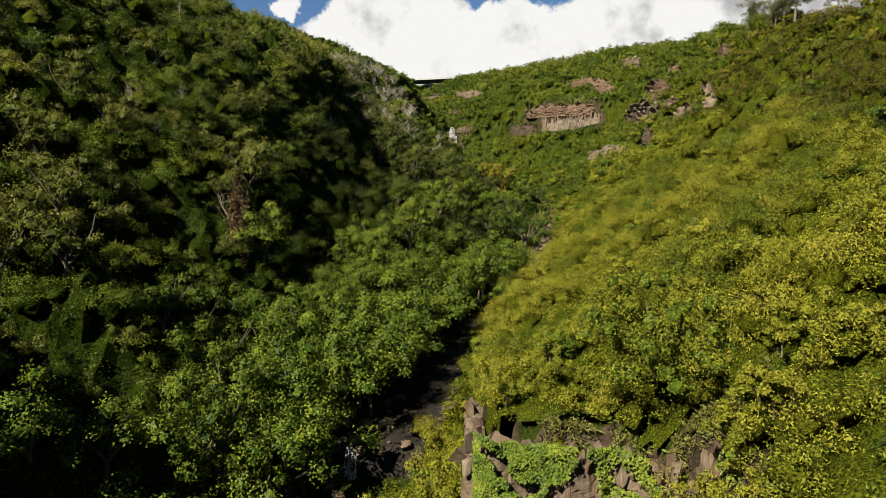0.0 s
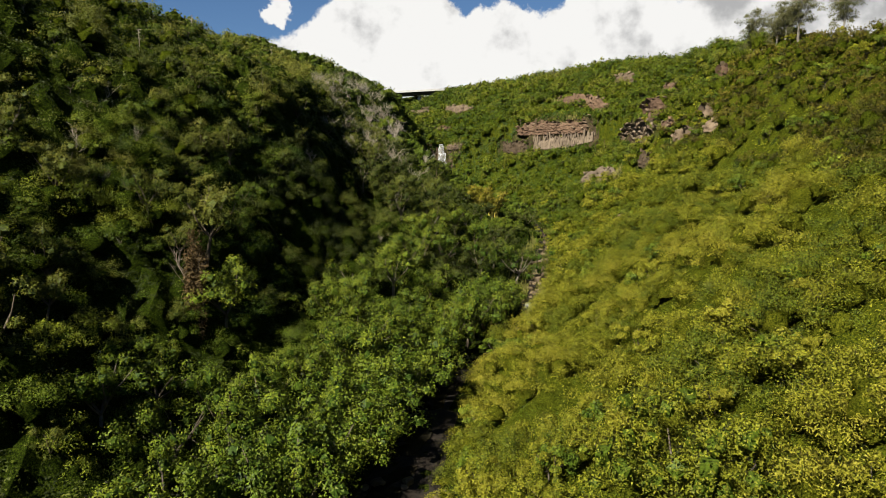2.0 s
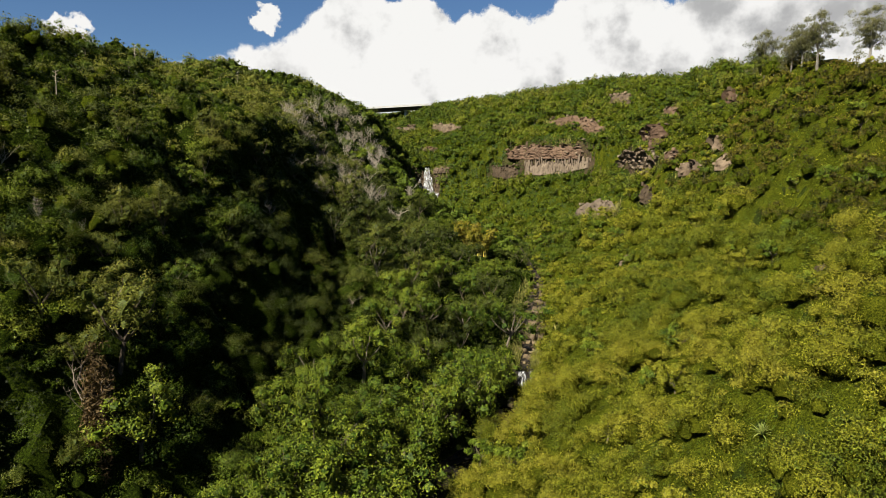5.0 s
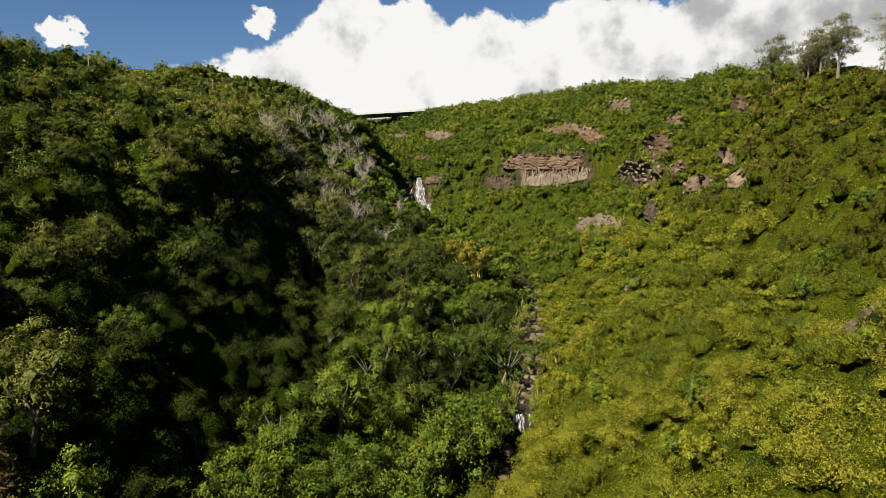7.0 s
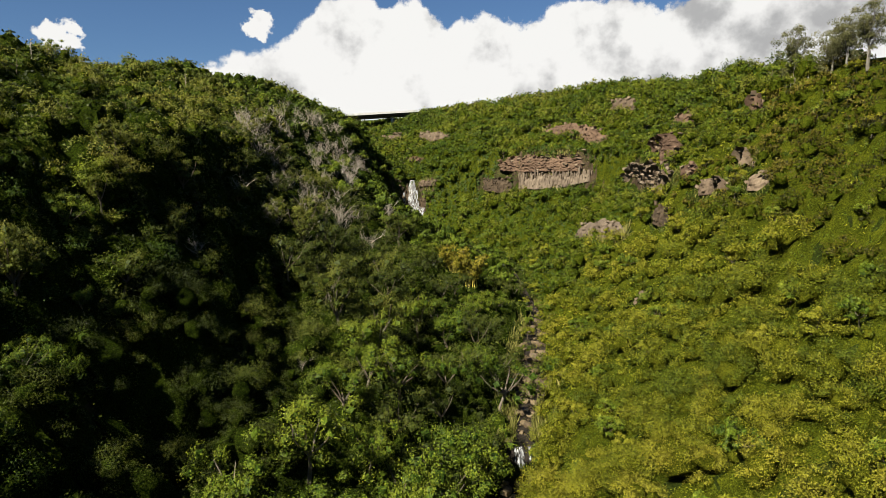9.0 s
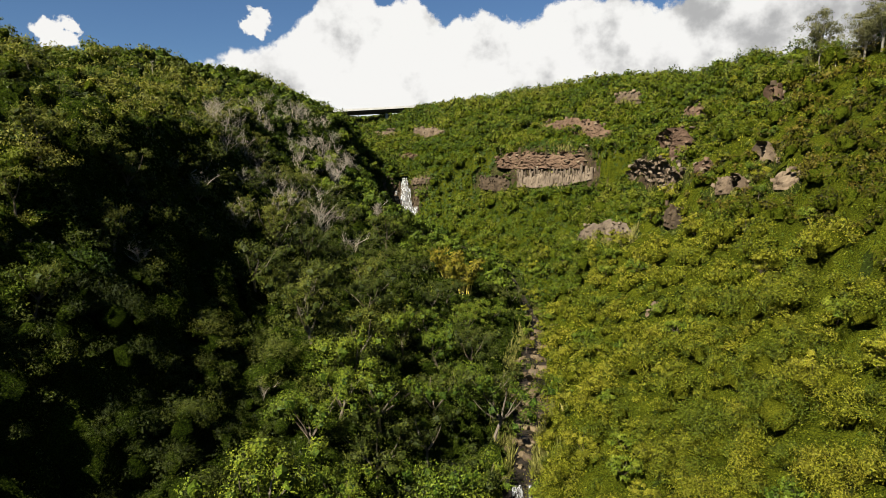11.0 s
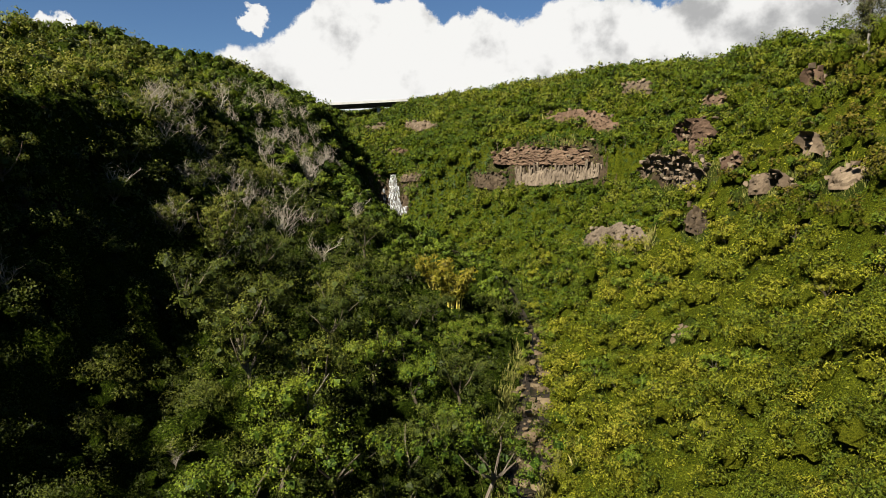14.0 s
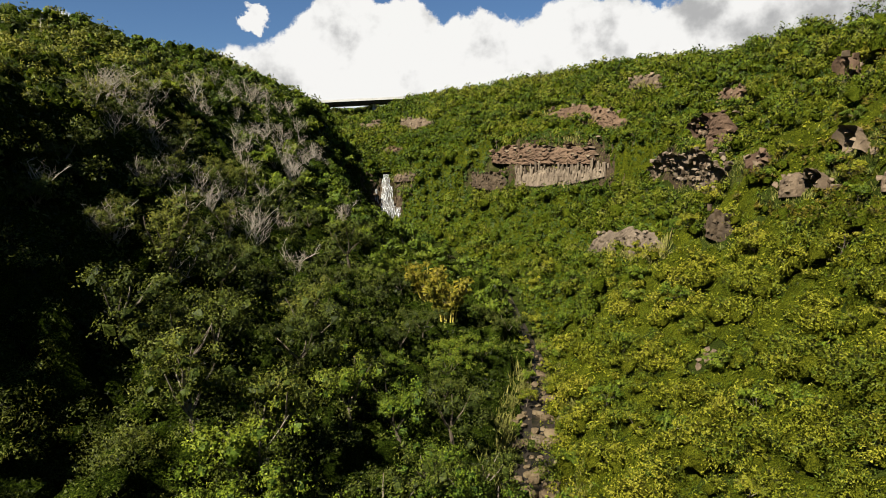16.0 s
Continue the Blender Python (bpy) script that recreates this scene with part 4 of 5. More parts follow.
def build_trees():
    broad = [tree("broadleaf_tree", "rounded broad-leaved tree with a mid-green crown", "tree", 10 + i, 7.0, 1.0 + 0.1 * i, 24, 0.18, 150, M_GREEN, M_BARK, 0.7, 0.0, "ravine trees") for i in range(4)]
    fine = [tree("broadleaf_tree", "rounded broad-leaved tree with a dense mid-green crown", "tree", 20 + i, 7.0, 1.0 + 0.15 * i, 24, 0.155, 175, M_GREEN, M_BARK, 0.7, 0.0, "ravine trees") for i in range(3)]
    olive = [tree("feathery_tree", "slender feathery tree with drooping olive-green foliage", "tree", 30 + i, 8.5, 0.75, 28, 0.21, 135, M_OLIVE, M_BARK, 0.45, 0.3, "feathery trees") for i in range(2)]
    # copies of the trees with shade put into their leaf colour
    sombre = [tree("acacia_tree", "dense tree with leaves toned dark as shade on the slope", "tree", 40 + i, 7.0, 1.0 + 0.15 * i, 24, 0.155, 165, M_SHADE_LEAF, M_BARK, 0.65, 0.0, "ravine trees") for i in range(2)]
    x, y, n = scatter(-58, 32, 24, 215, 0.13, left_side)
    bank = x > line_x(4, y) - 7
    face = x < line_x(3, y) - 2
    rim = x < line_x(1, y) + 0.5
    ok = ((n[:, 2] > 0.5) | (face & (n[:, 2] > 0.3)) | (rng.random(len(x)) < 0.25)) & ((fbm(x / 11, y / 11, 83) > -0.12) | bank | face)
    ok &= ~((y > 160) & (y < 206) & (x > line_x(5, y) - 7)) & ~((np.abs(y - 205) < 8) & (np.abs(x - 18) < 6.5))
    for hx, hy, hr, hd in HOLLOWS:
        ok &= (x - hx) ** 2 + (y - hy) ** 2 > (hr + 0.5) ** 2
    ok &= (x + 26) ** 2 + (y - 82) ** 2 > 14
    ok &= ~((y > 135) & (y < 176) & (x > line_x(2, y) + 1) & (x < line_x(3, y) + 2) & (rng.random(len(x)) < 0.6))
    ok &= ~(hollow(x, y) & (rng.random(len(x)) < 0.92))
    x, y, bank, face, rim = x[ok], y[ok], bank[ok], face[ok], rim[ok]
    for i in thin(x, y, 5.2)[:220]:
        tilt = random.uniform(-6, 6)
        if rim[i]:
            plant(random.choice(fine), x[i], y[i], random.uniform(0.35, 0.6), lean=tilt)
        elif face[i]:
            plant(random.choice(olive if random.random() < 0.5 else sombre if y[i] > 128 else fine), x[i], y[i], random.uniform(0.5, 0.9), lean=tilt)
        elif random.random() < 0.86 or bank[i]:
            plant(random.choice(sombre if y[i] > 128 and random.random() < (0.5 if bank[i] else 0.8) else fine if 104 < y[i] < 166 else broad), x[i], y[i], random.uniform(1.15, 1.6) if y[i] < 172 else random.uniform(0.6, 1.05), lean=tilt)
        else:
            plant(random.choice(olive), x[i], y[i], random.uniform(1.0, 1.35), lean=tilt)
    # two trees added to shade the lower fall
    for a, b, q in ((13.5, 134.5, 1.5), (15.2, 137, 1.35)):
        plant(fine[0], a, b, q)
    for a, b, q in ((-12, 96, 1.3), (-14, 103, 1.3), (-9, 108, 1.2), (-8, 101, 1.3), (-16, 90, 1.2), (-5, 115, 1.3)):
        plant(fine[int(b) % 3], a, b, q)
    # big trees added to throw shade on the stream
    for a, b, q in ((-13, 70, 1.5), (-10.5, 77, 1.5), (-8.5, 84, 1.6), (-6.5, 91, 1.6), (-5.0, 97, 1.5)):
        plant(fine[int(b) % 3], a, b, q, lean=random.uniform(0, 8))
    for a, b, q in ((-28.5, 76.5, 1.35), (-25.5, 71, 1.45), (-23.5, 78, 1.45), (-31, 69, 1.3), (-20.5, 73, 1.5), (-19.5, 82, 1.3)):
        plant(fine[int(b) % 3], a, b, q)
    for i in range(24):
        y = 60 + 3.1 * i
        x = float(line_x(5, y)) - random.uniform(3.4, 6.0)
        plant(random.choice(fine if y > 104 else broad), x, y + random.uniform(-1, 1), random.uniform(1.5, 1.9), lean=random.uniform(-8, 8))
    for a, b, q in ((-28.8, 93, 1.25), (-38, 64, 1.3), (-41, 69, 1.2), (-44, 62, 1.3), (-30, 96, 1.0), (-46, 74, 1.1), (-40, 78, 0.9), (-35, 92, 1.0), (-43, 86, 1.1), (-48, 84, 1.0), (-31, 112, 0.9), (-33, 106, 0.9)):
        plant(random.choice(olive), a, b, q)
    # the farther woods, joined
    x, y, n = scatter(-62, 32, 210, 310, 0.08, left_side)
    ok = (~bleached(x, y) | (rng.random(len(x)) < 0.06)) & ~((y < 217) & (np.abs(x - 17.5) < 6)) & ~((y > 272) & (x > -7))
    x, y = x[ok], y[ok]
    k = np.repeat(np.arange(len(x)), 9)
    tall = (rng.uniform(3.0, 6.5, len(x)) * np.where(x < line_x(1, y), 0.6, 1.0))[k]
    a, q = rng.uniform(0, 6.283, len(k)), np.sqrt(rng.random(len(k)))
    cx, cy = x[k] + np.cos(a) * q * tall * 0.36, y[k] + np.sin(a) * q * tall * 0.36
    cz = height(x, y)[k] + tall * rng.uniform(0.45, 0.95, len(k)) * (1 - 0.35 * q)
    tint = np.clip(rng.normal(0.45, 0.16, len(x))[k] + rng.normal(0, 0.1, len(k)), 0, 1)
    v, f, tone = bush_leaves(cx, cy, cz, tall * 0.2, tall * 0.17, tint, np.full(len(k), 46), np.full(len(k), 0.66), 0.7, None, 0.4)
    tagged(new("far_woods", raw_mesh("far_woods", v, f, [M_GREEN], tone)), "green broad-leaved woods climbing the spur", "woods", kind="stuff")
    # shrubs that stand above the scrub on the sunny side
    shrub = [tree("shrub", "rounded yellow-green shrub standing out of the scrub", "shrub", 50 + i, 4.2, 1.15, 16, 0.26, 122, M_LEUC, M_BARK, 0.6, 0.0, "slope shrubs", 0, 0.3) for i in range(3)]
    dark = [tree("dark_shrub", "dark green bushy shrub in the scrub", "shrub", 60 + i, 4.0, 1.1, 15, 0.3, 76, M_GREEN, M_BARK, 0.7, 0.0, "slope shrubs") for i in range(2)]
    close = [tree("leafy_shrub", "leafy yellow-green shrub above the stream crags", "shrub", 65 + i, 4.2, 1.15, 18, 0.18, 190, M_LEUC, M_BARK, 0.7, 0.0, "slope shrubs", 0, 0.3) for i in range(2)]
    x, y, n = scatter(0, 40, 26, 66, 0.09, right_side)
    for i in thin(x, y, 3.0)[:38]:
        plant(random.choice(close), x[i], y[i], random.uniform(0.5, 0.8), lean=random.uniform(-8, 8))
    for a, b, q in ((22, 54, 1.0), (15, 55, 0.8), (25, 50, 0.9), (11, 58, 0.8), (-4.7, 53, 1.15), (-2.5, 50, 1.1), (0.5, 52, 1.2), (1.5, 56, 1.0), (2.6, 66, 0.9), (4.5, 57, 0.8), (4.2, 46.6, 0.75), (6.5, 46.2, 0.8), (9.0, 45.2, 0.7), (18.4, 35.6, 0.6), (20.6, 34.0, 0.7), (21.8, 32.6, 0.8), (19.0, 33.4, 0.6), (22.6, 35.4, 0.6), (17.2, 35.2, 0.5), (20.0, 36.6, 0.6), (23.6, 31.4, 0.7), (17.4, 36.0, 0.9), (18.8, 34.8, 0.8), (16.4, 36.6, 0.7)):
        plant(close[int(b) % 2], a, b, q)
    wide = tree("spreading_tree", "low spreading yellow-green tree overhanging the crag", "tree", 91, 7.4, 1.45, 110, 0.15, 260, M_LEUC, M_BARK, 0.6, 0.0, "", 0, 0.25)
    plant(wide, 16.2, 45.2, 1.3, sink=0.8)
    x, y, n = scatter(-5, 95, 40, 238, 0.03, right_side)
    for i in thin(x, y, 4.2)[:170]:
        plant(random.choice(shrub if random.random() < 0.35 else dark), x[i], y[i], random.uniform(0.65, 1.1), lean=random.uniform(-8, 8))
    x, y, n = scatter(10, 100, 205, 330, 0.05, lambda x, y: far_side(x, y) & (x > line_x(5, y) + 5))
    for i in thin(x, y, 6.5)[:75]:
        plant(random.choice(dark), x[i], y[i], random.uniform(0.7, 1.35), lean=random.uniform(-8, 8))
    # greenery leaning over the upper stream
    for i in range(22):
        y = 146 + 3.3 * i
        out = (2.6 if y < 184 else 1.3) + random.uniform(0.0, 1.0)
        x = float(line_x(5, y)) + (out if i % 2 else -out)
        plant(random.choice(dark if i % 3 else shrub), x, y, random.uniform(0.3, 0.5) if y < 184 else random.uniform(0.5, 0.8), lean=random.uniform(-10, 10))
    # gum trees on the rim
    gum = [tree("gum_tree", "tall open gum tree with pale trunk and grey-green foliage", "tree", 70 + i, 12.0, 0.75, 60, 0.3, 140, M_GUM, M_PALEBARK, 0.45, 0.7, "rim gum trees") for i in range(2)]
    for a, b, q in ((92.5, 196, 1.05), (90.5, 180, 0.85), (90, 175, 0.8), (89.5, 168, 1.0), (94, 158, 1.0), (96, 186, 0.7)):
        plant(gum[int(b) % 2], a, b, q, sink=0.3)


# ---- dead wood, agaves, cacti ----
def bare_tree(seed, tall, name="dead_tree", twigs=8, tips=2, wood=None):
    rnd = random.Random(seed)
    wood = wood or M_DEAD
    root = new(name)
    bm = bmesh.new()
    pts, rad = limb(rnd, Vector((0, 0, -0.6)), Vector((rnd.uniform(-0.3, 0.3), rnd.uniform(-0.3, 0.3), 1)), tall * 0.5, tall * 0.02, tall * 0.013, 0.2)
    tube(bm, pts, rad, 6)
    part("trunk", bm, wood, root)
    for i in range(6):
        b = bmesh.new()
        a = 6.283 * (i + rnd.random()) / 6
        start = pts[2 + i % 3]
        lp, lr = limb(rnd, start, Vector((math.cos(a), math.sin(a), rnd.uniform(0.5, 1.4))), tall * rnd.uniform(0.35, 0.6), tall * 0.008, tall * 0.0035, 0.35, 5)
        tube(b, lp, lr, 4)
        for q in range(twigs):
            st = lp[1 + q % 5]
            d = Vector((rnd.gauss(0, 1), rnd.gauss(0, 1), rnd.uniform(0.1, 1.4)))
            tp, tr = limb(rnd, st, d, tall * rnd.uniform(0.12, 0.28), tall * 0.0042, tall * 0.0022, 0.4, 3)
            tube(b, tp, tr, 3)
            for w in range(tips):
                d2 = Vector((rnd.gauss(0, 1), rnd.gauss(0, 1), rnd.uniform(0.0, 1.2)))
                up, ur = limb(rnd, tp[1 + w], d2, tall * rnd.uniform(0.07, 0.15), tall * 0.0026, tall * 0.0016, 0.4, 2)
                tube(b, up, ur, 3)
        part("branch", b, wood, root)
    tagged(root, "bare grey dead tree with twisted branches", "dead tree", "dead trees")
    return root


def build_dead_wood():
    kinds = [bare_tree(100 + i, 6.0) for i in range(4)]
    plain = [bare_tree(110 + i, 6.0, "dead_shrub", 6, 1) for i in range(4)]
    spots = [(-18.3, 164, 1.3), (-13.9, 167.5, 1.25), (-4.2, 188, 1.2), (-2.2, 228, 1.1), (-33.5, 205, 0.9), (-31.9, 209, 0.8), (-28.8, 240, 1.1), (-21, 248, 1.0), (-20, 227.6, 0.9), (-15.7, 233.6, 0.9), (-9.9, 137.7, 0.5),
             (-8.8, 157, 0.5), (-23.9, 160.4, 0.9), (-23.5, 139.2, 0.8), (-2.3, 240.6, 1.0), (-22.3, 178.5, 0.7), (-17, 188.2, 0.7), (-38, 97.3, 0.6), (-43.9, 70.8, 0.7), (-40, 100, 0.6), (-36, 98, 0.5), (-20, 163, 0.7)]
    for i, (x, y, q) in enumerate(spots):
        plant(kinds[i % 4], x, y, q, lean=random.uniform(-8, 8))
    for i in range(12):
        plant(plain[i % 4], random.uniform(-46, -36), random.uniform(92, 104), random.uniform(0.4, 0.7))
    # the bleached thicket on the spur
    x, y, n = scatter(-44, -4, 178, 285, 0.2, bleached)
    for i in range(min(len(x), 125)):
        plant(plain[i % 4], x[i], y[i], random.uniform(0.75, 1.15), lean=random.uniform(-10, 10))


def sword(length, width, droop):
    """One thick channelled agave leaf, lying along +x and curving."""
    bm = bmesh.new()
    rings = []
    for i in range(5):
        t = i / 4
        w = width * (0.55 + 0.9 * t) * (1 - t) ** 0.6 + 0.004
        x, z = length * t, length * (0.10 * t - droop * t * t)
        rings.append([bm.verts.new((x, -w, z + w * 0.5)), bm.verts.new((x, 0, z)), bm.verts.new((x, w, z + w * 0.5)), bm.verts.new((x, 0, z - width * 0.3 * (1 - t)))])
    for a, b in zip(rings, rings[1:]):
        for j in range(4):
            bm.faces.new((a[j], b[j], b[(j + 1) % 4], a[(j + 1) % 4]))
    me = bpy.data.meshes.new("leaf")
    bm.to_mesh(me)
    bm.free()
    me.materials.append(M_AGAVE)
    me.attributes.new("tint", "FLOAT", "FACE").data.foreach_set("value", np.full(len(me.polygons), 0.6, np.float32))
    return me


def build_agaves():
    kinds = [sword(1.0, 0.075, d) for d in (0.05, 0.18, 0.4)]
    root = new("agave")
    count = 26
    for i in range(count):
        f = i / count
        ob = part("leaf", kinds[0 if f < 0.4 else 1 if f < 0.75 else 2], None, root)
        ob.matrix_basis = pose(0, 0, 0.15, 0, 0, i * 137.5) @ pose(0.05, 0, 0, 0, -75 + 68 * f + random.uniform(-6, 6), 0) @ Matrix.Diagonal((random.uniform(0.85, 1.1),) * 3).to_4x4()
    tagged(root, "agave rosette of pale yellow-green sword leaves", "agave", "agaves")
    for x, y, q in ((24.4, 40.5, 0.9), (24.8, 39.1, 0.9), (23.9, 36.6, 0.8), (22.6, 34.4, 0.9), (17.4, 37.6, 1.1), (19.2, 33.6, 0.9), (36, 62, 0.9), (30, 76, 1.0), (40, 84, 0.9), (60, 190, 0.9), (63, 228, 1.0)):
        plant(root, x, y, q, sink=-0.7)
    # tufts along the cliff edges
    for i in range(44):
        y = random.uniform(150, 290)
        x = line_x(8, y) + random.uniform(0.5, 14)
        plant(root, x, y, random.uniform(0.7, 1.2), sink=-0.6)
    # dry bloom stalks on the skyline
    for x, y, h in ((-47, 118, 4.0), (-50, 150, 4.5), (-47, 205, 5.0), (72, 96, 3.5)):
        bm = bmesh.new()
        tube(bm, [Vector((0, 0, -0.5)), Vector((0.1, 0, h * 0.6)), Vector((0.05, 0.1, h))], [0.09, 0.07, 0.04], 6)
        for j in range(9):
            a = j * 2.4
            p = Vector((0.07, 0.05, h * (0.6 + 0.045 * j)))
            tube(bm, [p, p + Vector((math.cos(a) * 0.4, math.sin(a) * 0.4, 0.15))], [0.03, 0.06], 4)
        me = bpy.data.meshes.new("bloom_stalk")
        bm.to_mesh(me)
        bm.free()
        me.materials.append(M_DEAD)
        ob = new("bloom_stalk", me)
        ob.matrix_basis = pose(x, y, ground_at(x, y))
        tagged(ob, "dry upright agave bloom stalk on the ridge", "bloom stalk", "bloom stalks")


def build_cacti():
    m = solid("cactus_skin", [(0.3, (0.06, 0.08, 0.04)), (0.5, (0.12, 0.14, 0.08)), (0.7, (0.2, 0.22, 0.14))], 1.5, 0.6, 0.2)
    for x, y in ((-38.5, 95), (-39.5, 97.5), (-37.5, 93)):
        root = new("column_cactus")
        for i in range(6):
            bm = bmesh.new()
            h, q = random.uniform(0.9, 2.3), random.uniform(0, 6.28)
            px, py = math.cos(q) * 0.6, math.sin(q) * 0.6
            rings = []
            for z, r in ((-0.4, 0.13), (h * 0.5, 0.16), (h * 0.9, 0.15), (h, 0.06)):
                rings.append([bm.verts.new((px * (1 + 0.2 * z / h) + math.cos(a) * r * (1 + 0.18 * (j % 2)), py * (1 + 0.2 * z / h) + math.sin(a) * r * (1 + 0.18 * (j % 2)), z)) for j, a in enumerate(2 * math.pi * j / 12 for j in range(12))])
            for a, b in zip(rings, rings[1:]):
                for j in range(12):
                    bm.faces.new((a[j], a[(j + 1) % 12], b[(j + 1) % 12], b[j]))
            bm.faces.new(rings[-1])
            part("column", bm, m, root)
        root.matrix_basis = pose(x, y, ground_at(x, y))
        tagged(root, "clump of pale grey-green column cacti", "cactus", "cacti")


def build_bamboo():
    root = new("bamboo")
    rnd = random.Random(5)
    culm_mat = solid("bamboo_culm", [(0.3, (0.2, 0.17, 0.03)), (0.5, (0.34, 0.28, 0.05)), (0.7, (0.48, 0.40, 0.1))], 2.0, 0.5, 0.1)
    tips = []
    for i in range(16):
        bm = bmesh.new()
        a, r = rnd.uniform(0, 6.28), rnd.uniform(0.2, 1.3)
        base = Vector((math.cos(a) * r, math.sin(a) * r, -0.3))
        h = rnd.uniform(5, 8)
        pts = [base + Vector((math.cos(a) * 2.2 * t * t, math.sin(a) * 2.2 * t * t, h * t - 0.8 * t * t)) for t in (0, 0.25, 0.5, 0.75, 1)]
        tube(bm, pts, [0.09, 0.085, 0.07, 0.05, 0.02], 6)
        part("culm", bm, culm_mat, root)
        tips += pts[2:]
    c = np.array([tuple(t) for t in tips])
    v, f, tone = bush_leaves(c[:, 0], c[:, 1], c[:, 2], np.full(len(c), 0.9), np.full(len(c), 0.8), rng.uniform(0.3, 0.8, len(c)), np.full(len(c), 40), np.full(len(c), 0.7), 0.4, None, 0.4)
    part("foliage", raw_mesh("foliage", v, f, [M_BAMBOO], tone), None, root)
    tagged(root, "arching clump of yellow-green bamboo by the stream", "bamboo")
    plant(root, 19, 206, 1.25)
    plant(root, 15.5, 212, 1.1)


def build_vine_tree():
    root = bare_tree(140, 6.0, "vine_hung_tree", 4, 1, M_BARK)
    rnd = random.Random(8)
    for i in range(7):
        a, r, top = rnd.uniform(0, 6.28), rnd.uniform(0.1, 0.75), rnd.uniform(3.5, 6.0)
        m = 700
        z = rng.uniform(-5.5 + rnd.random() * 3, top, m)
        c = np.stack([math.cos(a) * r + rng.normal(0, 0.3, m) + 0.1 * (top - z), math.sin(a) * r + rng.normal(0, 0.3, m), z], -1)
        n = unit(np.stack([rng.normal(size=m), rng.normal(size=m), rng.normal(scale=0.3, size=m)], -1))
        v, f = sprigs(c, n, np.full(m, 0.34), 0.4, 0.6)
        part("vine", raw_mesh("vine", v, f, [M_VINE], np.clip(rng.normal(0.5, 0.2, len(f)), 0, 1)), None, root)
    tagged(root, "dead tree hung with a curtain of dry brown vines", "dead tree")
    plant(root, -28.0, 87.4, 1.45, sink=-2.0)


# ---- rocks and water ----
def stone_mesh(name, seed, mat, points=18, square=0.6):
    """An angular stone about one metre across: the hull of uneven points."""
    rnd = random.Random(seed)
    bm = bmesh.new()
    for i in range(points):
        d = Vector((rnd.gauss(0, 1), rnd.gauss(0, 1), rnd.gauss(0, 1))).normalized()
        big = max(abs(d.x), abs(d.y), abs(d.z))
        bm.verts.new(d * (0.5 * (1 - square) + square * 0.5 / big * 0.82) * rnd.uniform(0.85, 1.1))
    res = bmesh.ops.convex_hull(bm, input=bm.verts)
    bmesh.ops.delete(bm, geom=[g for g in res["geom_interior"] if isinstance(g, bmesh.types.BMVert)], context="VERTS")
    me = bpy.data.meshes.new(name)
    bm.to_mesh(me)
    bm.free()
    me.materials.append(mat)
    return me


STONES = {m.name: [stone_mesh("stone", 200 + i, m, 16, 1.0) for i in range(7)] for m in (M_ROCK, M_RED, M_COLUMN, M_DARKROCK_SHADE)}
BOULDERS = [stone_mesh("boulder", 300 + i, M_BOULDER, 22, 0.35) for i in range(8)]


def stone_on(root, mat, x, y, z, w, d, h, spin, tip=8):
    ob = new("stone", random.choice(STONES[mat.name]))
    ob.parent = root
    ob.matrix_basis = pose(x, y, z, random.uniform(-tip, tip), random.uniform(-tip, tip), spin + random.uniform(-14, 14)) @ Matrix.Diagonal((w, d, h, 1))


